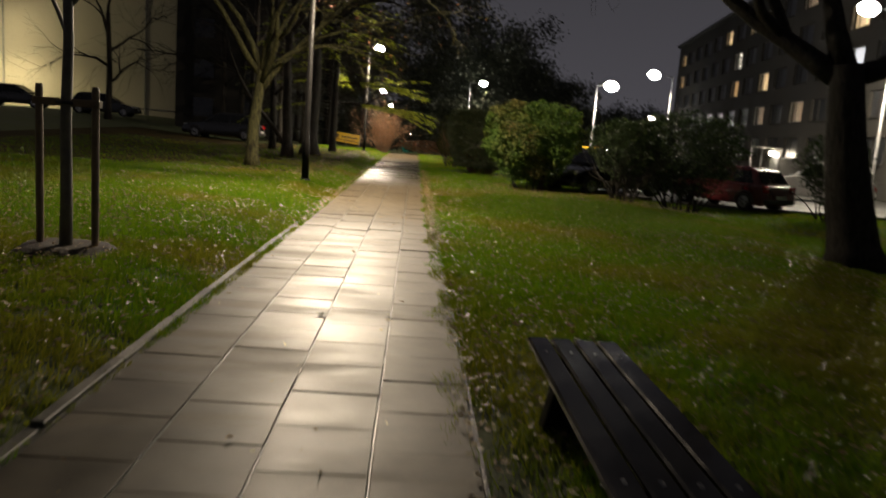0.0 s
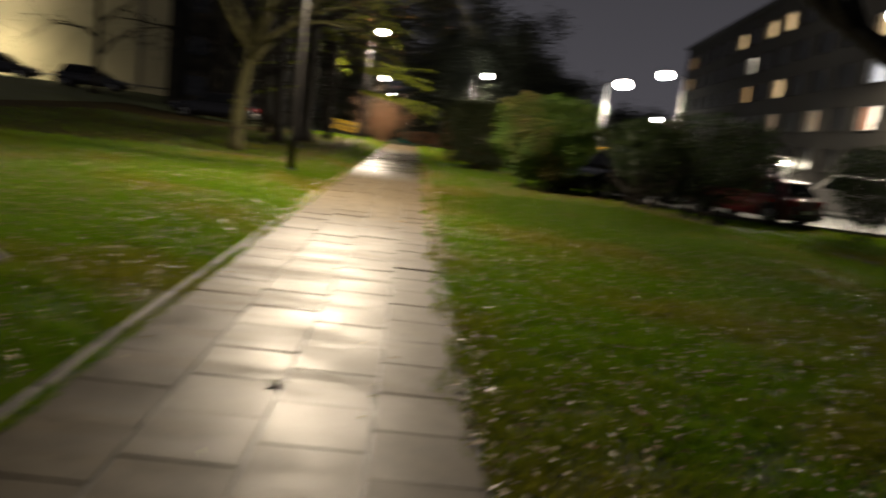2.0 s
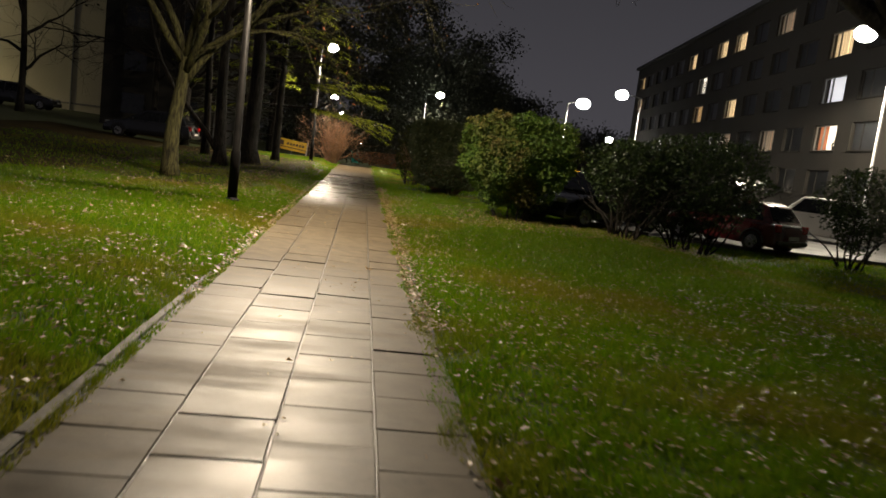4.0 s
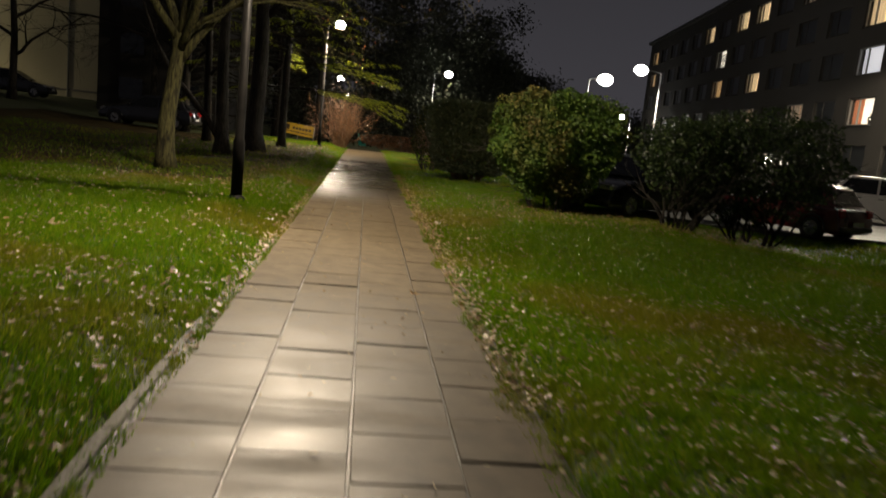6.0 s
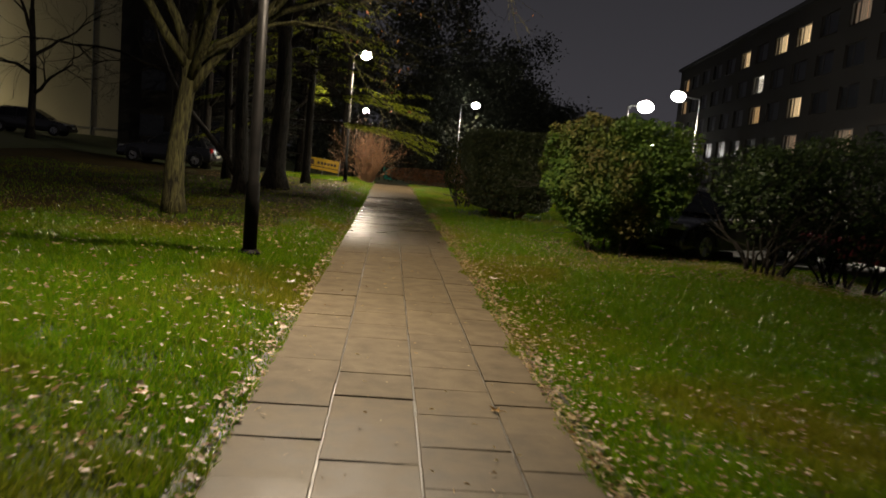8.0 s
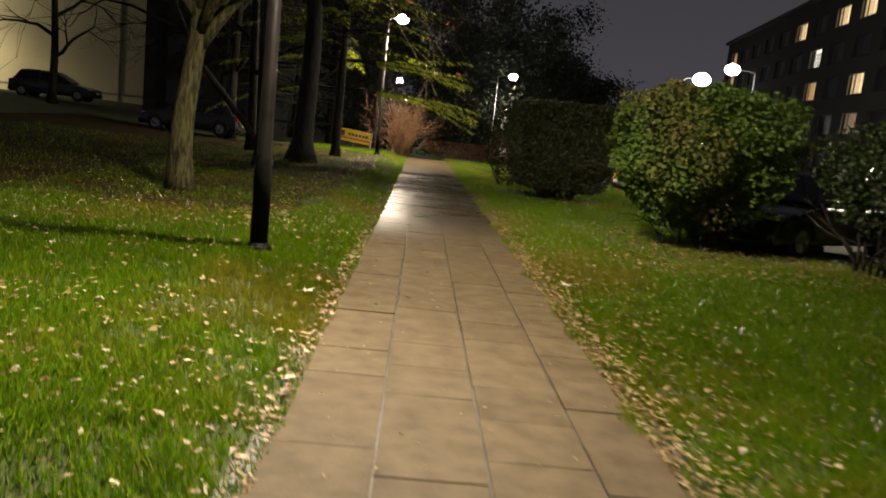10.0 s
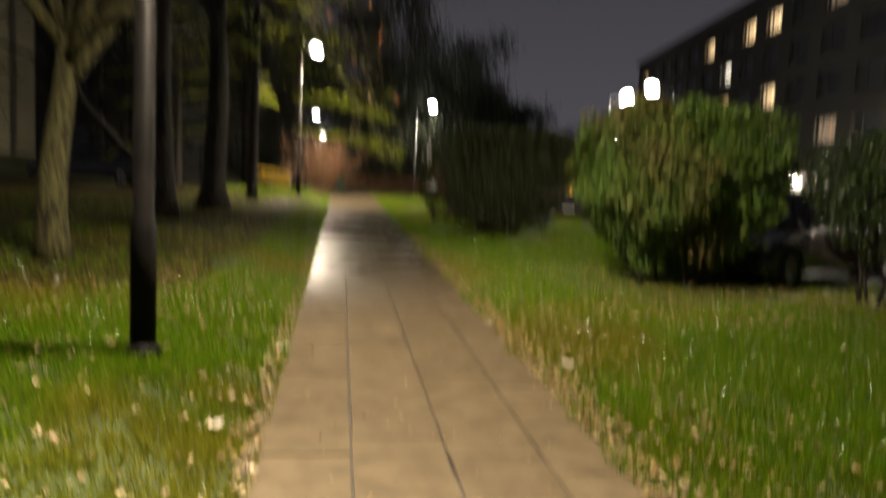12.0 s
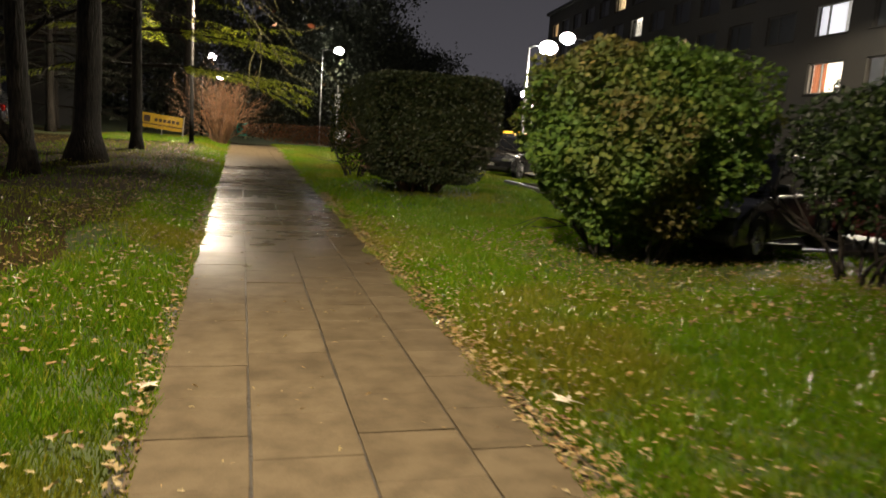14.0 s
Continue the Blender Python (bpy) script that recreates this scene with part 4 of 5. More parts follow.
single("far_trunks", tr, BARK_DARK, "trunks of the distant dark woods", "woods", kind="stuff")


# ---- bench ----
bench = thing("park_bench", 1.04, 6.6, 0.0, 0, "backless park bench with wet dark slats beside the footpath", "bench")
for i in range(4):
    x = -0.25 + i * 0.1275
    part("slat", Shape().box((x, -1.0, 0.375), (x + 0.115, 1.0, 0.42), chamfer=0.01), BENCH_WOOD, bench)
for y in (-0.72, 0.72):
    leg = Shape().prism([(-0.2, -0.05), (0.2, -0.05), (0.17, 0.1), (0.13, 0.3), (0.24, 0.372), (-0.24, 0.372), (-0.13, 0.3), (-0.17, 0.1)], y - 0.05, y + 0.05, 1)
    part("leg", leg, POST, bench, "dark cast bench leg")
    for i in range(4):
        x = -0.25 + i * 0.1275 + 0.057
        part("bolt", Shape().tube([(x, y, 0.418), (x, y, 0.424)], [0.011, 0.008], 8), GALV, bench)


# ---- parked cars ----
def car(x, y, turn, body_paint, label, length=4.1, wide=1.72, tall=1.48, boxy=0.0, lights=True):
    """A parked car; local x runs to its front. boxy: how upright and long its rear is."""
    z = hz(x, y)
    ob = thing("parked_car", x, y, z, turn, label, "car", "parked cars")
    L, W, H = length / 2, wide / 2, tall
    belt = H * 0.6
    lower = [(-L, 0.32), (-L + 0.03, 0.62), (-L + 0.1, belt), (L - 1.25, belt + 0.02), (L - 0.5, belt - 0.1), (L - 0.08, 0.62), (L, 0.4), (L - 0.05, 0.24), (-L + 0.08, 0.22)]
    sh = Shape().prism(lower, -W, W, 1)
    bm = bmesh.new()
    vs = [bm.verts.new(p) for p in sh.v]
    for f in sh.f:
        bm.faces.new([vs[i] for i in f])
    bmesh.ops.recalc_face_normals(bm, faces=bm.faces[:])
    bmesh.ops.bevel(bm, geom=bm.edges[:], offset=0.07, segments=3, affect="EDGES", profile=0.6, clamp_overlap=True)
    body = part("body", Shape().add(bm), body_paint, ob, smooth=True)
    # roof and pillars taper inward
    rear = -L + 0.18 - 0.06 * boxy
    prof = [(rear, belt - 0.03), (rear + 0.28 * (1 - boxy) + 0.1, H - 0.09), (rear + 0.75, H), (L - 2.05 + 0.2 * boxy, H - 0.02), (L - 1.12, belt - 0.01)]
    cab = Shape()
    n = len(prof)
    for s in (-1, 1):
        for (px, pz) in prof:
            cab.v.append((px, s * (W - 0.05 - 0.2 * (pz - belt) / (H - belt)), pz))
    cab.f = [tuple(range(n)), tuple(reversed(range(n, 2 * n)))] + [(i, n + i, n + (i + 1) % n, (i + 1) % n) for i in range(n)]
    bm = bmesh.new()
    vs = [bm.verts.new(p) for p in cab.v]
    for f in cab.f:
        bm.faces.new([vs[i] for i in f])
    bmesh.ops.recalc_face_normals(bm, faces=bm.faces[:])
    bmesh.ops.bevel(bm, geom=bm.edges[:], offset=0.05, segments=2, affect="EDGES", profile=0.6, clamp_overlap=True)
    part("cabin", Shape().add(bm), body_paint, ob, smooth=True)

    def side_at(pz):
        return W - 0.05 - 0.2 * (pz - belt) / (H - belt)

    def quad(name, pts, mat, lab=""):
        """A thin pane lying 4 to 10 mm proud."""
        g = Shape()
        c = Vector((0, 0, belt))
        nrm = (Vector(pts[1]) - Vector(pts[0])).cross(Vector(pts[2]) - Vector(pts[0])).normalized()
        mid = sum((Vector(p) for p in pts), Vector()) / len(pts)
        if nrm.dot(mid - c) < 0:
            nrm = -nrm
        m = len(pts)
        g.v = [tuple(Vector(p) + nrm * 0.002) for p in pts] + [tuple(Vector(p) + nrm * 0.01) for p in pts]
        g.f = [tuple(range(m)), tuple(range(m, 2 * m))] + [(i, (i + 1) % m, m + (i + 1) % m, m + i) for i in range(m)]
        return part(name, g, mat, ob, lab)

    z0, z1 = belt + 0.05, H - 0.12
    front0, front1 = L - 1.22, L - 2.0 + 0.2 * boxy
    r0, r1 = rear + 0.2, rear + 0.42 - 0.2 * boxy
    mid = (front1 + r1) / 2 + 0.1
    for s in (-1, 1):
        quad("side_window", [(mid + 0.04, s * side_at(z0), z0), (front0 - 0.18, s * side_at(z0), z0), (front1 - 0.06, s * side_at(z1), z1), (mid + 0.04, s * side_at(z1), z1)], DARK_GLASS, "dark side window")
        quad("side_window", [(r0 + 0.1, s * side_at(z0), z0), (mid - 0.04, s * side_at(z0), z0), (mid - 0.04, s * side_at(z1), z1), (r1 + 0.12, s * side_at(z1), z1)], DARK_GLASS, "dark side window")
        mirror = Shape().box((front0 - 0.28, s * (W + 0.02) - 0.07, belt + 0.03), (front0 - 0.14, s * (W + 0.02) + 0.09, belt + 0.17), chamfer=0.03)
        part("wing_mirror", mirror, body_paint, ob)
        for (hx) in (mid - 0.12, front0 - 1.05):
            part("door_handle", Shape().box((hx - 0.09, s * W - 0.012 + 0.004 * s, belt - 0.13), (hx + 0.09, s * W + 0.012 + 0.004 * s, belt - 0.1), chamfer=0.006), TRIM_BLACK, ob)
        for wx in (-L + 0.72, L - 0.78):
            wheel = part("wheel", Shape().tube([(wx, s * (W - 0.2), 0.31), (wx, s * (W - 0.18), 0.31), (wx, s * (W - 0.02), 0.31), (wx, s * (W + 0.005), 0.31)], [0.29, 0.315, 0.315, 0.285], 26), RUBBER, ob, "black rubber tyre", True)
            rim = Shape().tube([(wx, s * (W - 0.01), 0.31), (wx, s * (W + 0.014), 0.31)], [0.2, 0.19], 20)
            for q in range(5):
                a = q * 2 * math.pi / 5
                rim.tube([(wx + 0.03 * math.cos(a), s * (W + 0.018), 0.31 + 0.03 * math.sin(a)), (wx + 0.18 * math.cos(a), s * (W + 0.018), 0.31 + 0.18 * math.sin(a))], [0.03, 0.02], 5)
            part("rim", rim, ALLOY, wheel, "pale alloy rim")
            arch = Shape()
            ring_pts = [(wx + 0.36 * math.cos(a * math.pi / 12), s * (W + 0.002), 0.31 + 0.36 * math.sin(a * math.pi / 12)) for a in range(0, 13)]
            arch.tube(ring_pts, [0.03] * 13, 6)
            part("wheel_arch", arch, TRIM_BLACK, ob)
    # windscreen and rear screen
    fw = [(L - 1.17, belt + 0.06), (L - 1.95 + 0.2 * boxy, H - 0.09)]
    quad("windscreen", [(fw[0][0], -side_at(fw[0][1]) + 0.08, fw[0][1]), (fw[0][0], side_at(fw[0][1]) - 0.08, fw[0][1]), (fw[1][0] , side_at(fw[1][1]) - 0.08, fw[1][1]), (fw[1][0], -side_at(fw[1][1]) + 0.08, fw[1][1])], DARK_GLASS, "dark windscreen")
    dz = (H - 0.09) - (belt - 0.03)
    dxr = 0.28 * (1 - boxy) + 0.1
    za, zb = belt + 0.08, H - 0.14
    xa, xb = rear + dxr * (za - belt + 0.03) / dz, rear + dxr * (zb - belt + 0.03) / dz
    quad("rear_window", [(xa, -side_at(za) + 0.1, za), (xa, side_at(za) - 0.1, za), (xb, side_at(zb) - 0.1, zb), (xb, -side_at(zb) + 0.1, zb)], DARK_GLASS, "dark rear window")
    for s in (-1, 1):
        part("headlight", Shape().box((L - 0.34, s * (W - 0.25) - 0.19, 0.6), (L - 0.09, s * (W - 0.25) + 0.19, 0.74), chamfer=0.04), CLEAR_LENS, ob, "clear headlight")
        part("tail_light", Shape().box((-L + 0.0, s * (W - 0.17) - 0.1, 0.66), (-L + 0.14, s * (W - 0.17) + 0.14, 0.88), chamfer=0.03), RED_LENS, ob, "red tail light")
    for (xx) in (-L - 0.015, L - 0.03):
        part("bumper", Shape().box((xx - 0.03, -W + 0.08, 0.3), (xx + 0.06, W - 0.08, 0.44), chamfer=0.03), TRIM_BLACK, ob)
        part("number_plate", Shape().box((xx + (-0.04 if xx < 0 else 0.055), -0.26, 0.46), (xx + (-0.03 if xx < 0 else 0.065), 0.26, 0.57)), PLATE, ob, "white number plate")
    part("grille", Shape().box((L - 0.045, -0.4, 0.47), (L + 0.005, 0.4, 0.6), chamfer=0.015), TRIM_BLACK, ob)
    return ob


car(11.2, 29.3, 118, PAINT_RED, "dark red hatchback parked beside the lawn", 4.0, 1.72, 1.46)
car(18.5, 36.8, 150, PAINT_WHITE, "white people carrier parked at the apartment block", 4.5, 1.8, 1.78, 0.7)
car(6.2, 27.4, 212, PAINT_BLACK, "black car half hidden behind a bush", 4.3, 1.75, 1.45)
car(9.4, 33.5, 205, PAINT_BLACK, "black car parked behind the bushes", 4.2, 1.75, 1.5)
car(11.0, 51.7, 160, PAINT_YELLOW, "yellow boxy car parked beyond the hedge", 4.4, 1.8, 1.68, 0.8)
car(8.9, 44.0, 222, PAINT_BLACK, "black car facing the lawn near the hedge", 4.2, 1.75, 1.5)
car(7.0, 60.5, 20, PAINT_GREY, "grey car parked at the cross street", 4.2, 1.75, 1.46)
car(-21.5, 57.0, 5, PAINT_BLACK, "dark parked car in front of the cream building", 4.4, 1.75, 1.5)
car(-27.0, 56.0, 5, PAINT_BLACK, "dark parked car in front of the cream building", 4.4, 1.75, 1.5)

car(-10.8, 47.0, 175, PAINT_BLACK, "dark car parked among the bare trees", 4.3, 1.75, 1.48)

# ---- sign post, banner, small things ----
sign = thing("sign_post", 3.1, 51.8, hz(3.1, 51.8) - 0.03, 0, "thin grey sign post with a narrow plate", "sign")
part("post", Shape().tube([(0, 0, 0), (0, 0, 2.9)], [0.035, 0.035], 10), GALV, sign)
part("plate", Shape().box((-0.12, -0.05, 1.9), (0.12, -0.036, 2.5), chamfer=0.004), SIGN_GREY, sign)
part("plate", Shape().box((0.04, -0.06, 0.45), (0.42, -0.046, 0.95), chamfer=0.004), SIGN_GREY, sign)
ban = thing("banner", -4.55, 52.5, hz(-4.55, 52.5) - 0.03, -24, "yellow vinyl banner with dark print on a low fence", "banner")
part("sheet", Shape().box((-0.95, -0.015, 0.36), (0.95, 0.0, 0.98)), BANNER_YELLOW, ban)
for i in range(6):
    part("bar", Shape().box((-0.35 + 0.2 * i, -0.022, 0.66), (-0.2 + 0.2 * i, -0.019, 0.8)), INK, ban)
part("bar", Shape().box((-0.95, -0.022, 0.5), (0.95, -0.019, 0.55)), INK, ban)
part("square_mark", Shape().box((-0.85, -0.022, 0.6), (-0.55, -0.019, 0.88)), INK, ban)
ban.matrix_world = pose(-4.4, 52.5, hz(-4.4, 52.5) - 0.08, 0, 5, -24)
for x in (-0.98, 0, 0.98):
    part("post", Shape().tube([(x, 0.03, -0.1), (x, 0.03, 1.05)], [0.025, 0.025], 8), GALV, ban)
bin_ob = thing("recycling_bin", -0.85, 95.0, hz(-0.85, 95.0) - 0.03, 0, "teal bin beside the far end of the footpath", "bin")
part("body", Shape().prism([(-0.5, 0), (0.5, 0), (0.6, 1.2), (-0.6, 1.2)], -0.45, 0.45, 1), surface("teal_plastic", (0.01, 0.16, 0.14), (0.02, 0.25, 0.21), 0.4), bin_ob)
part("lid", Shape().box((-0.65, -0.5, 1.2), (0.65, 0.5, 1.3), chamfer=0.03), surface("teal_lid_plastic", (0.01, 0.2, 0.17), (0.02, 0.28, 0.24), 0.35), bin_ob)

# fallen branch lying in the litter
fb = Shape()
grow(fb, (-3.6, 34.6, 0.04), (0.9, 0.2, 0.03), 1.3, 0.022, 2, np.random.default_rng(5), 0.0, 0.4, 2, 5)
single("fallen_branch", fb, TWIG_WET, "wet fallen branch lying under the trees", "branch")

def maple_leaf(x, y, size, turn, mat, label):
    """One lobed leaf with a stalk, curled a little."""
    sh = Shape()
    tips = [(90, 1.0), (68, 0.55), (50, 0.9), (32, 0.45), (8, 0.75), (-20, 0.4), (-50, 0.45), (-90, 0.18), (-130, 0.45), (-160, 0.4), (172, 0.75), (148, 0.45), (130, 0.9), (112, 0.55)]
    sh.v.append((0, 0, 0.012))
    for a, r in tips:
        r *= size
        sh.v.append((r * math.cos(radians(a)), r * math.sin(radians(a)), 0.006 + 0.028 * (r / size) ** 2 * abs(math.cos(radians(a * 2)))))
    m = len(tips)
    sh.f = [(0, 1 + i, 1 + (i + 1) % m) for i in range(m)]
    sh.tube([(0, -0.15 * size, 0.01), (0.08 * size, -0.7 * size, 0.014), (0.15 * size, -1.1 * size, 0.008)], [0.0022, 0.0018, 0.0015], 5)
    ob = single("maple_leaf", sh, mat, label, "leaf", group="large fallen maple leaves")
    ob.matrix_world = pose(x, y, hz(x, y) + (0.006 if -1.5 < x < 0.42 else 0.03), 0, 0, turn)
    return ob


LEAF_PALE = surface("pale_dead_leaf", (0.42, 0.36, 0.24), (0.62, 0.56, 0.42), 0.4, coarse=20, fine=120, bump=0.3)
LEAF_OLIVE = surface("olive_wet_leaf", (0.05, 0.05, 0.02), (0.12, 0.11, 0.035), 0.3, coarse=20, fine=120, bump=0.3)
LEAF_OCHRE = surface("ochre_wet_leaf", (0.3, 0.17, 0.04), (0.45, 0.27, 0.07), 0.35, coarse=20, fine=120, bump=0.3)
maple_leaf(-0.52, 9.35, 0.075, 100, LEAF_OLIVE, "olive brown maple leaf stuck to the wet slabs")
maple_leaf(0.69, 21.28, 0.09, 40, LEAF_PALE, "large pale maple leaf on the lawn edge")
maple_leaf(-1.52, 21.7, 0.09, 200, LEAF_PALE, "large pale maple leaf beside the footpath")
maple_leaf(-1.75, 19.9, 0.08, 300, LEAF_PALE, "large pale maple leaf on the grass")
maple_leaf(-0.98, 24.92, 0.07, 10, LEAF_OLIVE, "olive brown maple leaf stuck to the wet slabs")
maple_leaf(0.0, 16.2, 0.055, 60, LEAF_OCHRE, "ochre maple leaf on the wet slabs")
maple_leaf(1.05, 8.9, 0.06, 150, LEAF_OCHRE, "ochre maple leaf in the grass")
maple_leaf(1.45, 9.4, 0.06, 20, LEAF_OCHRE, "ochre maple leaf in the grass")
maple_leaf(-2.0, 15.9, 0.07, 80, LEAF_OCHRE, "ochre maple leaf in the grass")

earth = Shape()
ex0, nx, ny = -16.0, 40, 60
for j in range(ny + 1):
    for i in range(nx + 1):
        u, w = i / nx, j / ny
        edge = -2.0 - 0.5 * math.sin(w * 17) - 0.35 * math.sin(w * 41 + 1) - 0.9 * math.exp(-w * 9)
        x = ex0 + (edge - ex0) * u
        y = 22.0 + 0.5 * math.sin(u * 13) + w * 25.5
        earth.v.append((x, y, hz(x, y) - 0.022 + 0.012 * noise.noise(Vector((x * 1.3, y * 1.3, 2)))))
for j in range(ny):
    for i in range(nx):
        k0 = j * (nx + 1) + i
        earth.f.append((k0, k0 + 1, k0 + nx + 2, k0 + nx + 1))
single("bare_earth", earth, EARTH, "dark bare earth and leaf mould under the trees", "ground", "structure", smooth=True)

cross = Shape()
for i in range(29):
    x = -14 + i
    for y in (50.6, 53.4):
        cross.v.append((x, y + 0.1 * math.sin(x * 1.7 + y), hz(x, y) - 0.008))
cross.f = [(2 * i, 2 * i + 2, 2 * i + 3, 2 * i + 1) for i in range(28)]
single("cross_path", cross, EARTH, "muddy brown path crossing the end of the slabs", "path", "structure", smooth=True)

# ---- kerbs ----
edging = thing("kerb_edging", -1.575, 3.0, 0, 0, "narrow mossy concrete edging along the footpath", "kerb", kind="structure")
kerb_mesh = mesh_of("kerb_stone", Shape().box((-0.035, 0, -0.15), (0.035, 0.985, 0.03), chamfer=0.008), KERB)
for i in range(46):
    k = new("kerb_stone", kerb_mesh)
    k.parent = edging
    k.matrix_local = pose(RNG.normal() * 0.004, i * 1.0, RNG.normal() * 0.005 - 0.012 - 0.063 * float(ease(8, 15, i)), RNG.normal() * 0.3, RNG.normal() * 2, RNG.normal() * 0.3)
street_kerb = thing("street_kerb", 0, 0, 0, 0, "raised concrete kerb between lawn and street", "kerb", kind="structure")
big_kerb = mesh_of("kerb_stone", Shape().box((-0.075, 0, -0.2), (0.075, 0.99, 0.1), chamfer=0.015), KERB)
for x, y, turn, count in ((BAY_X0 - 0.08, ROAD_Y0 - 0.08, -90, 18), (BAY_X0 - 0.08, ROAD_Y0 + 0.08, 0, 9), (BAY_X0, BAY_Y1 + 0.16, -90, 3), (ROAD_X0 - 0.08, BAY_Y1 + 0.3, 0, 40)):
    for i in range(count):
        k = new("kerb_stone", big_kerb)
        k.parent = street_kerb
        kx, ky = (x + i, y) if turn else (x, y + i)
        k.matrix_local = pose(kx, ky + RNG.normal() * 0.004, hz(kx + (0.5 if turn else 0), ky), 0, 0, turn)

# ---- grass, in tufts of single blades ----
def blades(name, x0, x1, y0, y1, density, tall, wide, seed, edge=False):
    rng = np.random.default_rng(seed)
    n = int((x1 - x0) * (y1 - y0) * density)
    x, y = rng.uniform(x0, x1, n), rng.uniform(y0, y1, n)
    keep = ~((x > -1.5 + 0.05 * ease(8, 14, y) * np.sin(y * 4.3) * np.sin(y * 1.7)) & (x < 0.40 + 0.07 * np.sin(y * 3.1) + 0.05 * np.sin(y * 7.7)))
    keep &= ~((x > -1.63) & (x < -1.53) & (rng.random(n) > 0.55 * ease(9, 20, y)))
    if edge:
        keep |= True
    keep &= ~((np.hypot(x + 3.12, y - 10.7) < 0.45))
    keep &= ~paved(x + 0.2, y + 0.2)
    bare = 1.05 * ease(-1.9, -3.0, x) * ease(22, 24.5, y) * ease(48, 45, y) + 0.45 * ease(-1.5, -1.7, x) * ease(23, 26, y) * ease(48, 45, y) + 0.6 * ease(-6, -9, x) * ease(18, 22, y)
    under = ease(1.9, 1.2, np.hypot((x - 3.5) / 1.05, y - 25.6)) + ease(2.0, 1.2, np.hypot((x - 7.3) / 1.6, y - 25.3)) + ease(1.9, 1.3, np.hypot(x - 2.6, (y - 34.2) / 1.3))
    worn = ease(1.0, 0.4, x) * ease(0.2, 0.5, x) * ease(10, 6, y) + ease(-3.0, -1.6, x) * ease(10, 6, y) * 0.6
    keep &= rng.random(n) > np.clip(0.88 * bare + 0.8 * under + 0.8 * worn, 0, 0.93)
    clump = np.sin(5.3 * x + 1.7 * np.sin(3.1 * y)) * np.sin(4.9 * y + 1.5 * np.sin(4.1 * x)) + 0.6 * np.sin(13 * x + 2 * np.sin(9 * y)) * np.sin(11 * y + 2 * np.sin(12 * x))
    keep &= rng.random(n) < np.clip(0.8 + 0.4 * clump, 0.35, 1)
    x, y, clump = x[keep], y[keep], clump[keep]
    n = len(x)
    patch = np.sin(x * 1.7 + 0.6 * np.sin(y * 1.3)) * np.sin(y * 1.9 + 0.8 * np.sin(x * 2.3))
    h = tall * rng.uniform(0.35, 1.3, n) * (1 + 0.25 * patch + 0.45 * np.clip(clump, -1, 1))
    a, b = rng.uniform(0, 2 * np.pi, n), rng.uniform(0, 2 * np.pi, n)
    tilt = rng.uniform(0.3, 1.6, n) * h
    z = height(x, y) - (0.0 if edge else 0.03)
    dx, dy = np.cos(a) * wide / 2, np.sin(a) * wide / 2
    p0 = np.stack([x - dx, y - dy, z], 1)
    p1 = np.stack([x + dx, y + dy, z], 1)
    p2 = np.stack([x + np.cos(b) * tilt, y + np.sin(b) * tilt, z + 0.03 + h], 1)
    if edge:
        p2[:, 2] -= 0.02
    v = np.stack([p0, p1, p2], 1).reshape(-1, 3)
    f = np.arange(3 * n).reshape(-1, 3)
    return tagged(new(name, mesh_arrays(name, v, f, GRASS)), "short wet lawn grass with yellowing patches", "grass", kind="stuff")


blades("grass", -4.2, 4.6, 4.5, 16, 6500, 0.034, 0.0085, 1)
blades("grass", -6.5, 6.5, 16, 30, 6000, 0.038, 0.0095, 2)
blades("grass", -1.56, -1.46, 8.5, 40, 3800, 0.02, 0.009, 21, True)
blades("grass", 0.36, 0.48, 12, 40, 1800, 0.02, 0.009, 22, True)
blades("grass", -10, -4.2, 4.5, 16, 2800, 0.036, 0.014, 3)
blades("grass", 4.6, 9.6, 4.5, 16, 2800, 0.036, 0.013, 4)
blades("grass", 6.5, 9.6, 16, 48, 1500, 0.06, 0.014, 5)
blades("grass", -14, -6.5, 16, 40, 1100, 0.06, 0.014, 6)
blades("grass", -6.5, 6.5, 30, 55, 1150, 0.055, 0.015, 7)
blades("grass", 9.6, 17, 8, 28, 500, 0.05, 0.02, 10)
blades("grass", -10, 9.6, -3, 4.5, 700, 0.045, 0.02, 8)
blades("grass", -14, -10, 2, 16, 700, 0.05, 0.018, 9)


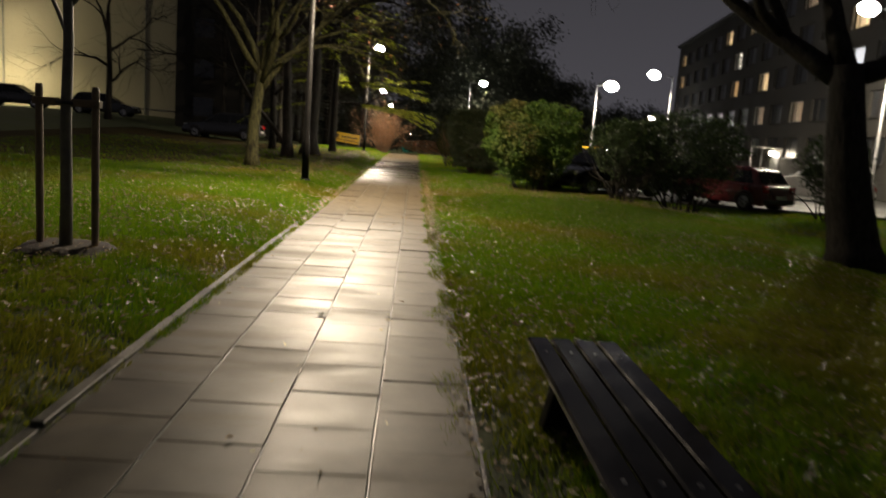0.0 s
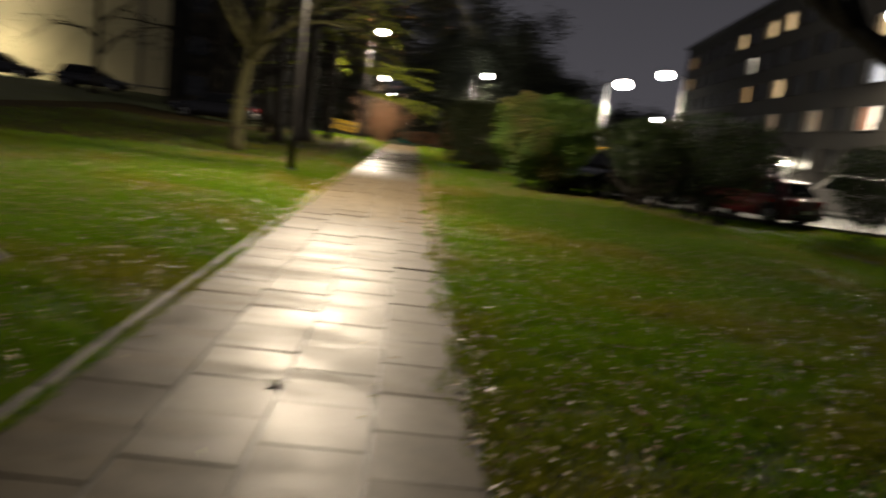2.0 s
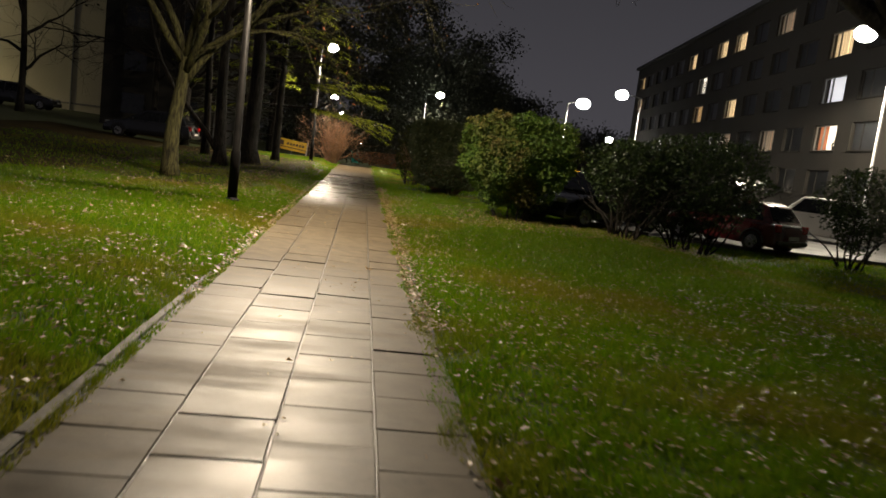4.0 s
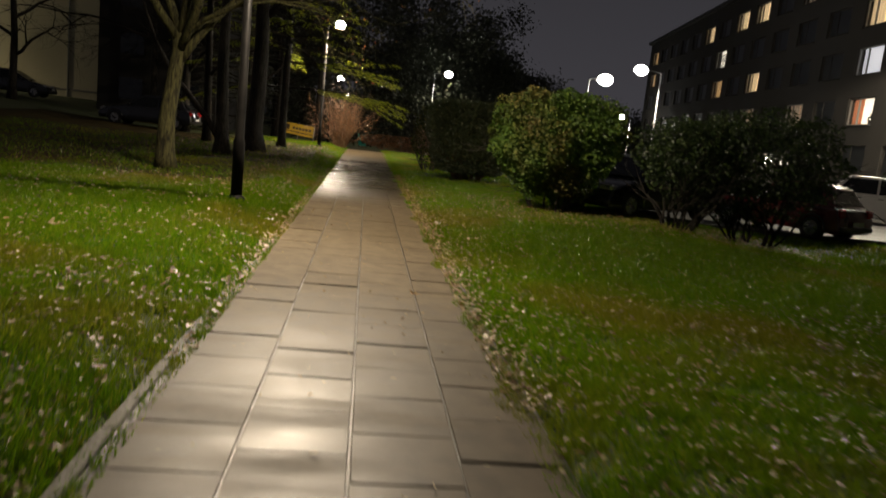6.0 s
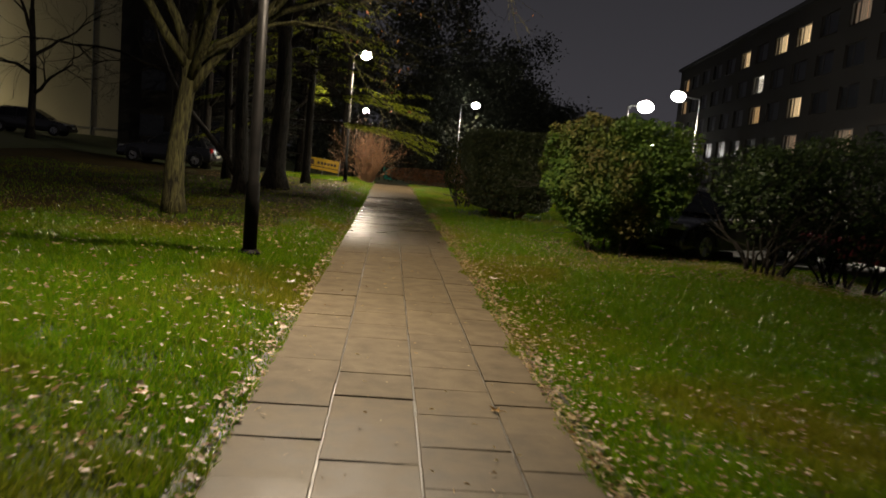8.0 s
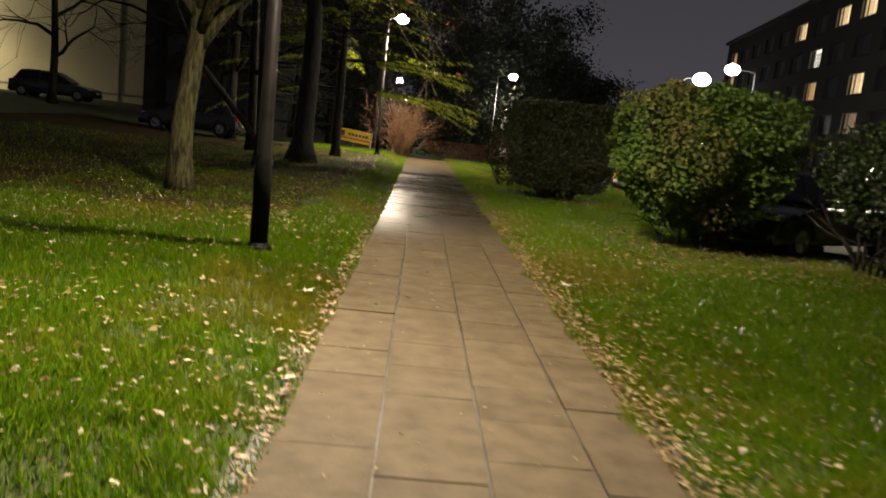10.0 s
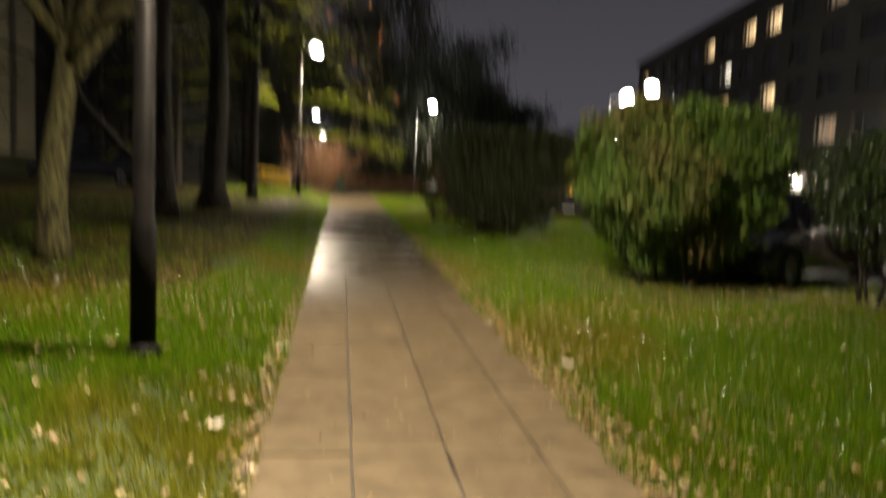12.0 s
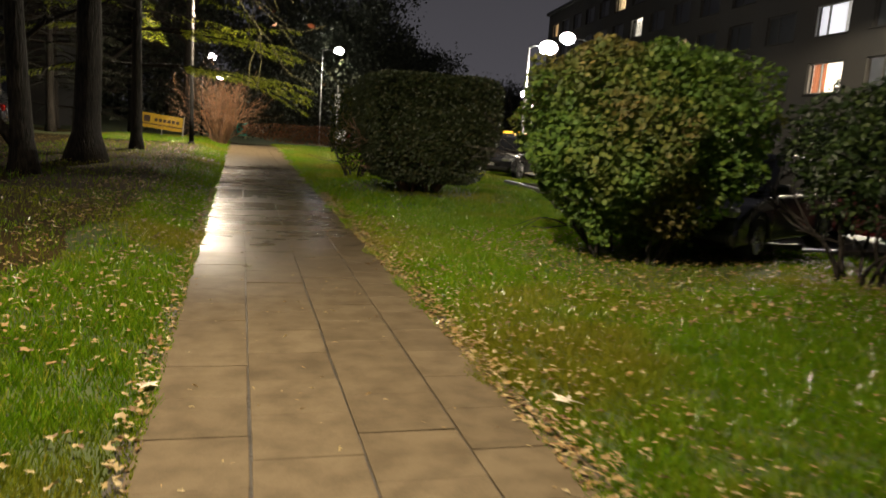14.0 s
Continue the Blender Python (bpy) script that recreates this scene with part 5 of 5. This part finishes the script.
def litter(name, n, region, size, seed, label, thick=None, slim=1.0):
    rng = np.random.default_rng(seed)
    x, y = rng.uniform(region[0], region[1], n), rng.uniform(region[2], region[3], n)
    if thick:
        x = thick[0] + np.abs(rng.normal(size=n)) * thick[1]
    on_path = (x > -1.5) & (x < 0.42)
    z = height(x, y) + np.where(on_path, 0.012, rng.uniform(0.01, 0.05, n))
    c = np.stack([x, y, z], 1)
    s = size * rng.uniform(0.5, 1.3, n)
    a = rng.uniform(0, 2 * np.pi, n)
    d = np.stack([np.cos(a), np.sin(a), rng.normal(size=n) * 0.18], 1)
    e = np.stack([-np.sin(a), np.cos(a), rng.normal(size=n) * 0.18], 1)
    lift = np.stack([np.zeros(n), np.zeros(n), rng.uniform(0.0, 0.45, n)], 1)
    s = s[:, None]
    narrow = (rng.uniform(0.35, 1.0, n) * slim)[:, None]
    m = 9
    ring = [c + lift * s * 0.1]
    for q in range(m):
        w = 2 * math.pi * q / m
        r = (0.58 if q % 2 == 0 else 0.3) * rng.uniform(0.75, 1.2, n)[:, None]
        u, o = math.cos(w), math.sin(w)
        ring.append(c + (d * u + e * o * narrow) * s * r + lift * s * (0.15 + o * o) * rng.uniform(0, 1, n)[:, None])
    v = np.stack(ring, 1).reshape(-1, 3)
    k = np.arange(n)[:, None] * (m + 1)
    f = np.stack([k + np.array((0, 1 + q, 1 + (q + 1) % m)) for q in range(m)], 1).reshape(-1, 3)
    return tagged(new(name, mesh_arrays(name, v, f, FALLEN)), label, "leaves", kind="stuff")


litter("fallen_leaves", 5600, (-9, -1.7, 5, 19), 0.036, 11, "yellow and brown fallen leaves on the lawn")
litter("fallen_leaves", 900, (-6, -1.7, 17, 24), 0.05, 18, "yellow and brown fallen leaves on the lawn")
litter("fallen_leaves", 10000, (0.45, 8.5, 5, 27), 0.03, 12, "yellow and brown fallen leaves on the lawn")
litter("fallen_leaves", 420, (-1.5, 0.4, 14, 32), 0.034, 13, "small pale leaves scattered on the wet slabs", None, 0.35)
litter("fallen_leaves", 60, (-1.5, 0.4, 5, 14), 0.04, 19, "small wet leaves scattered on the slabs", None, 0.5)
litter("fallen_leaves", 3400, (0, 0, 13.5, 32), 0.04, 14, "pale leaves drifted along the edge of the footpath", (0.37, 0.12))
litter("fallen_leaves", 1200, (0, 0, 14, 32), 0.044, 15, "pale leaves drifted along the edge of the footpath", (-1.47, -0.09))
litter("fallen_leaves", 1300, (0, 0, 17, 30), 0.042, 23, "pale leaves drifted along the edge of the footpath", (0.45, 0.55))
litter("fallen_leaves", 160, (0, 0, 4.5, 11), 0.05, 20, "wet leaves along the muddy edge of the footpath", (0.42, 0.2))
litter("fallen_leaves", 3800, (1.8, 9.0, 22.8, 28.0), 0.052, 16, "brown leaf litter beneath the bushes")
litter("fallen_leaves", 2000, (-8, -2.0, 23, 46), 0.055, 17, "brown leaf litter beneath the bare trees")

litter("fallen_leaves", 6500, (-8, -1.65, 4.5, 16), 0.045, 31, "brown and olive fallen leaves on the lawn")
litter("fallen_leaves", 6500, (0.45, 7, 4.5, 17), 0.042, 32, "brown and olive fallen leaves on the lawn")
litter("fallen_leaves", 2600, (-3.2, -1.7, 22, 44), 0.045, 33, "brown leaf litter beside the footpath")

# ---- paving slabs ----
PITCH, LEFT = 0.496, -1.5
slab_meshes = []


def slab_mesh(gap, edge, dip, tilt):
    """A slab with bevelled rim whose top is worn into a shallow dish."""
    x0, x1, y0, y1 = 0.006, 0.494, gap, PITCH - gap
    sh = Shape()
    n = 6
    for j in range(n + 1):
        for i in range(n + 1):
            u, w = i / n, j / n
            z = -16 * dip * u * (1 - u) * w * (1 - w) + tilt * math.sin(math.pi * u) * math.sin(2 * math.pi * w)
            sh.v.append((x0 + edge + (x1 - x0 - 2 * edge) * u, y0 + edge + (y1 - y0 - 2 * edge) * w, z))
    sh.f = [(j * (n + 1) + i, j * (n + 1) + i + 1, (j + 1) * (n + 1) + i + 1, (j + 1) * (n + 1) + i) for j in range(n) for i in range(n)]
    k = len(sh.v)
    for e, z in ((edge, 0.0), (0.0, -edge), (0.0, -0.05)):
        sh.v += [(x0 + e, y0 + e, z), (x1 - e, y0 + e, z), (x1 - e, y1 - e, z), (x0 + e, y1 - e, z)]
    for r in (0, 4):
        sh.f += [(k + r + i, k + r + 4 + i, k + r + 4 + (i + 1) % 4, k + r + (i + 1) % 4) for i in range(4)]
    me = bpy.data.meshes.new("slab")
    me.from_pydata(sh.v, [], sh.f)
    for q in me.polygons:
        q.use_smooth = q.index < n * n
    me.materials.append(SLAB)
    return me


for gap, edge, dips in ((0.003, 0.004, ((0.002, 0.0006), (0.0014, -0.0008), (0.0026, 0.0003))), (0.0015, 0.002, ((0.001, 0.0004), (0.0007, -0.0005), (0.0014, 0.0003)))):
    for dip, tilt in dips:
        slab_meshes.append(slab_mesh(gap, edge, dip, tilt))
rest = Shape()
for c in range(4):
    phase = (0.32, 0.06, 0.295, 0.06)[c]
    for r in range(97):
        y = 2.4 + phase + r * PITCH
        dz, tx, ty = RNG.normal() * 0.0022, RNG.normal() * 0.22, RNG.normal() * 0.22
        if y > 16.5:
            # this stretch is laid tighter and lies flatter
            dz, tx, ty = dz * 0.5, tx * 0.6, ty * 0.6
        if y < 38.5:
            s = new("slab", slab_meshes[(r + c) % 3 + (3 if y > 16.5 else 0)])
            s.parent = pavement
            s.matrix_local = pose(LEFT + c * 0.5 + RNG.normal() * 0.0015, y, 0.004 + dz, tx, ty, RNG.normal() * 0.15)
        else:
            rest.box((LEFT + c * 0.5 + 0.004, y + 0.004, -0.05), (LEFT + c * 0.5 + 0.496, y + PITCH - 0.004, 0.0), pose(0, 0, 0.004 + dz + hz(-0.5, y)))
q = new("far_slabs", mesh_of("far_slabs", rest, SLAB))
q.parent = pavement
tagged(q, kind="stuff")
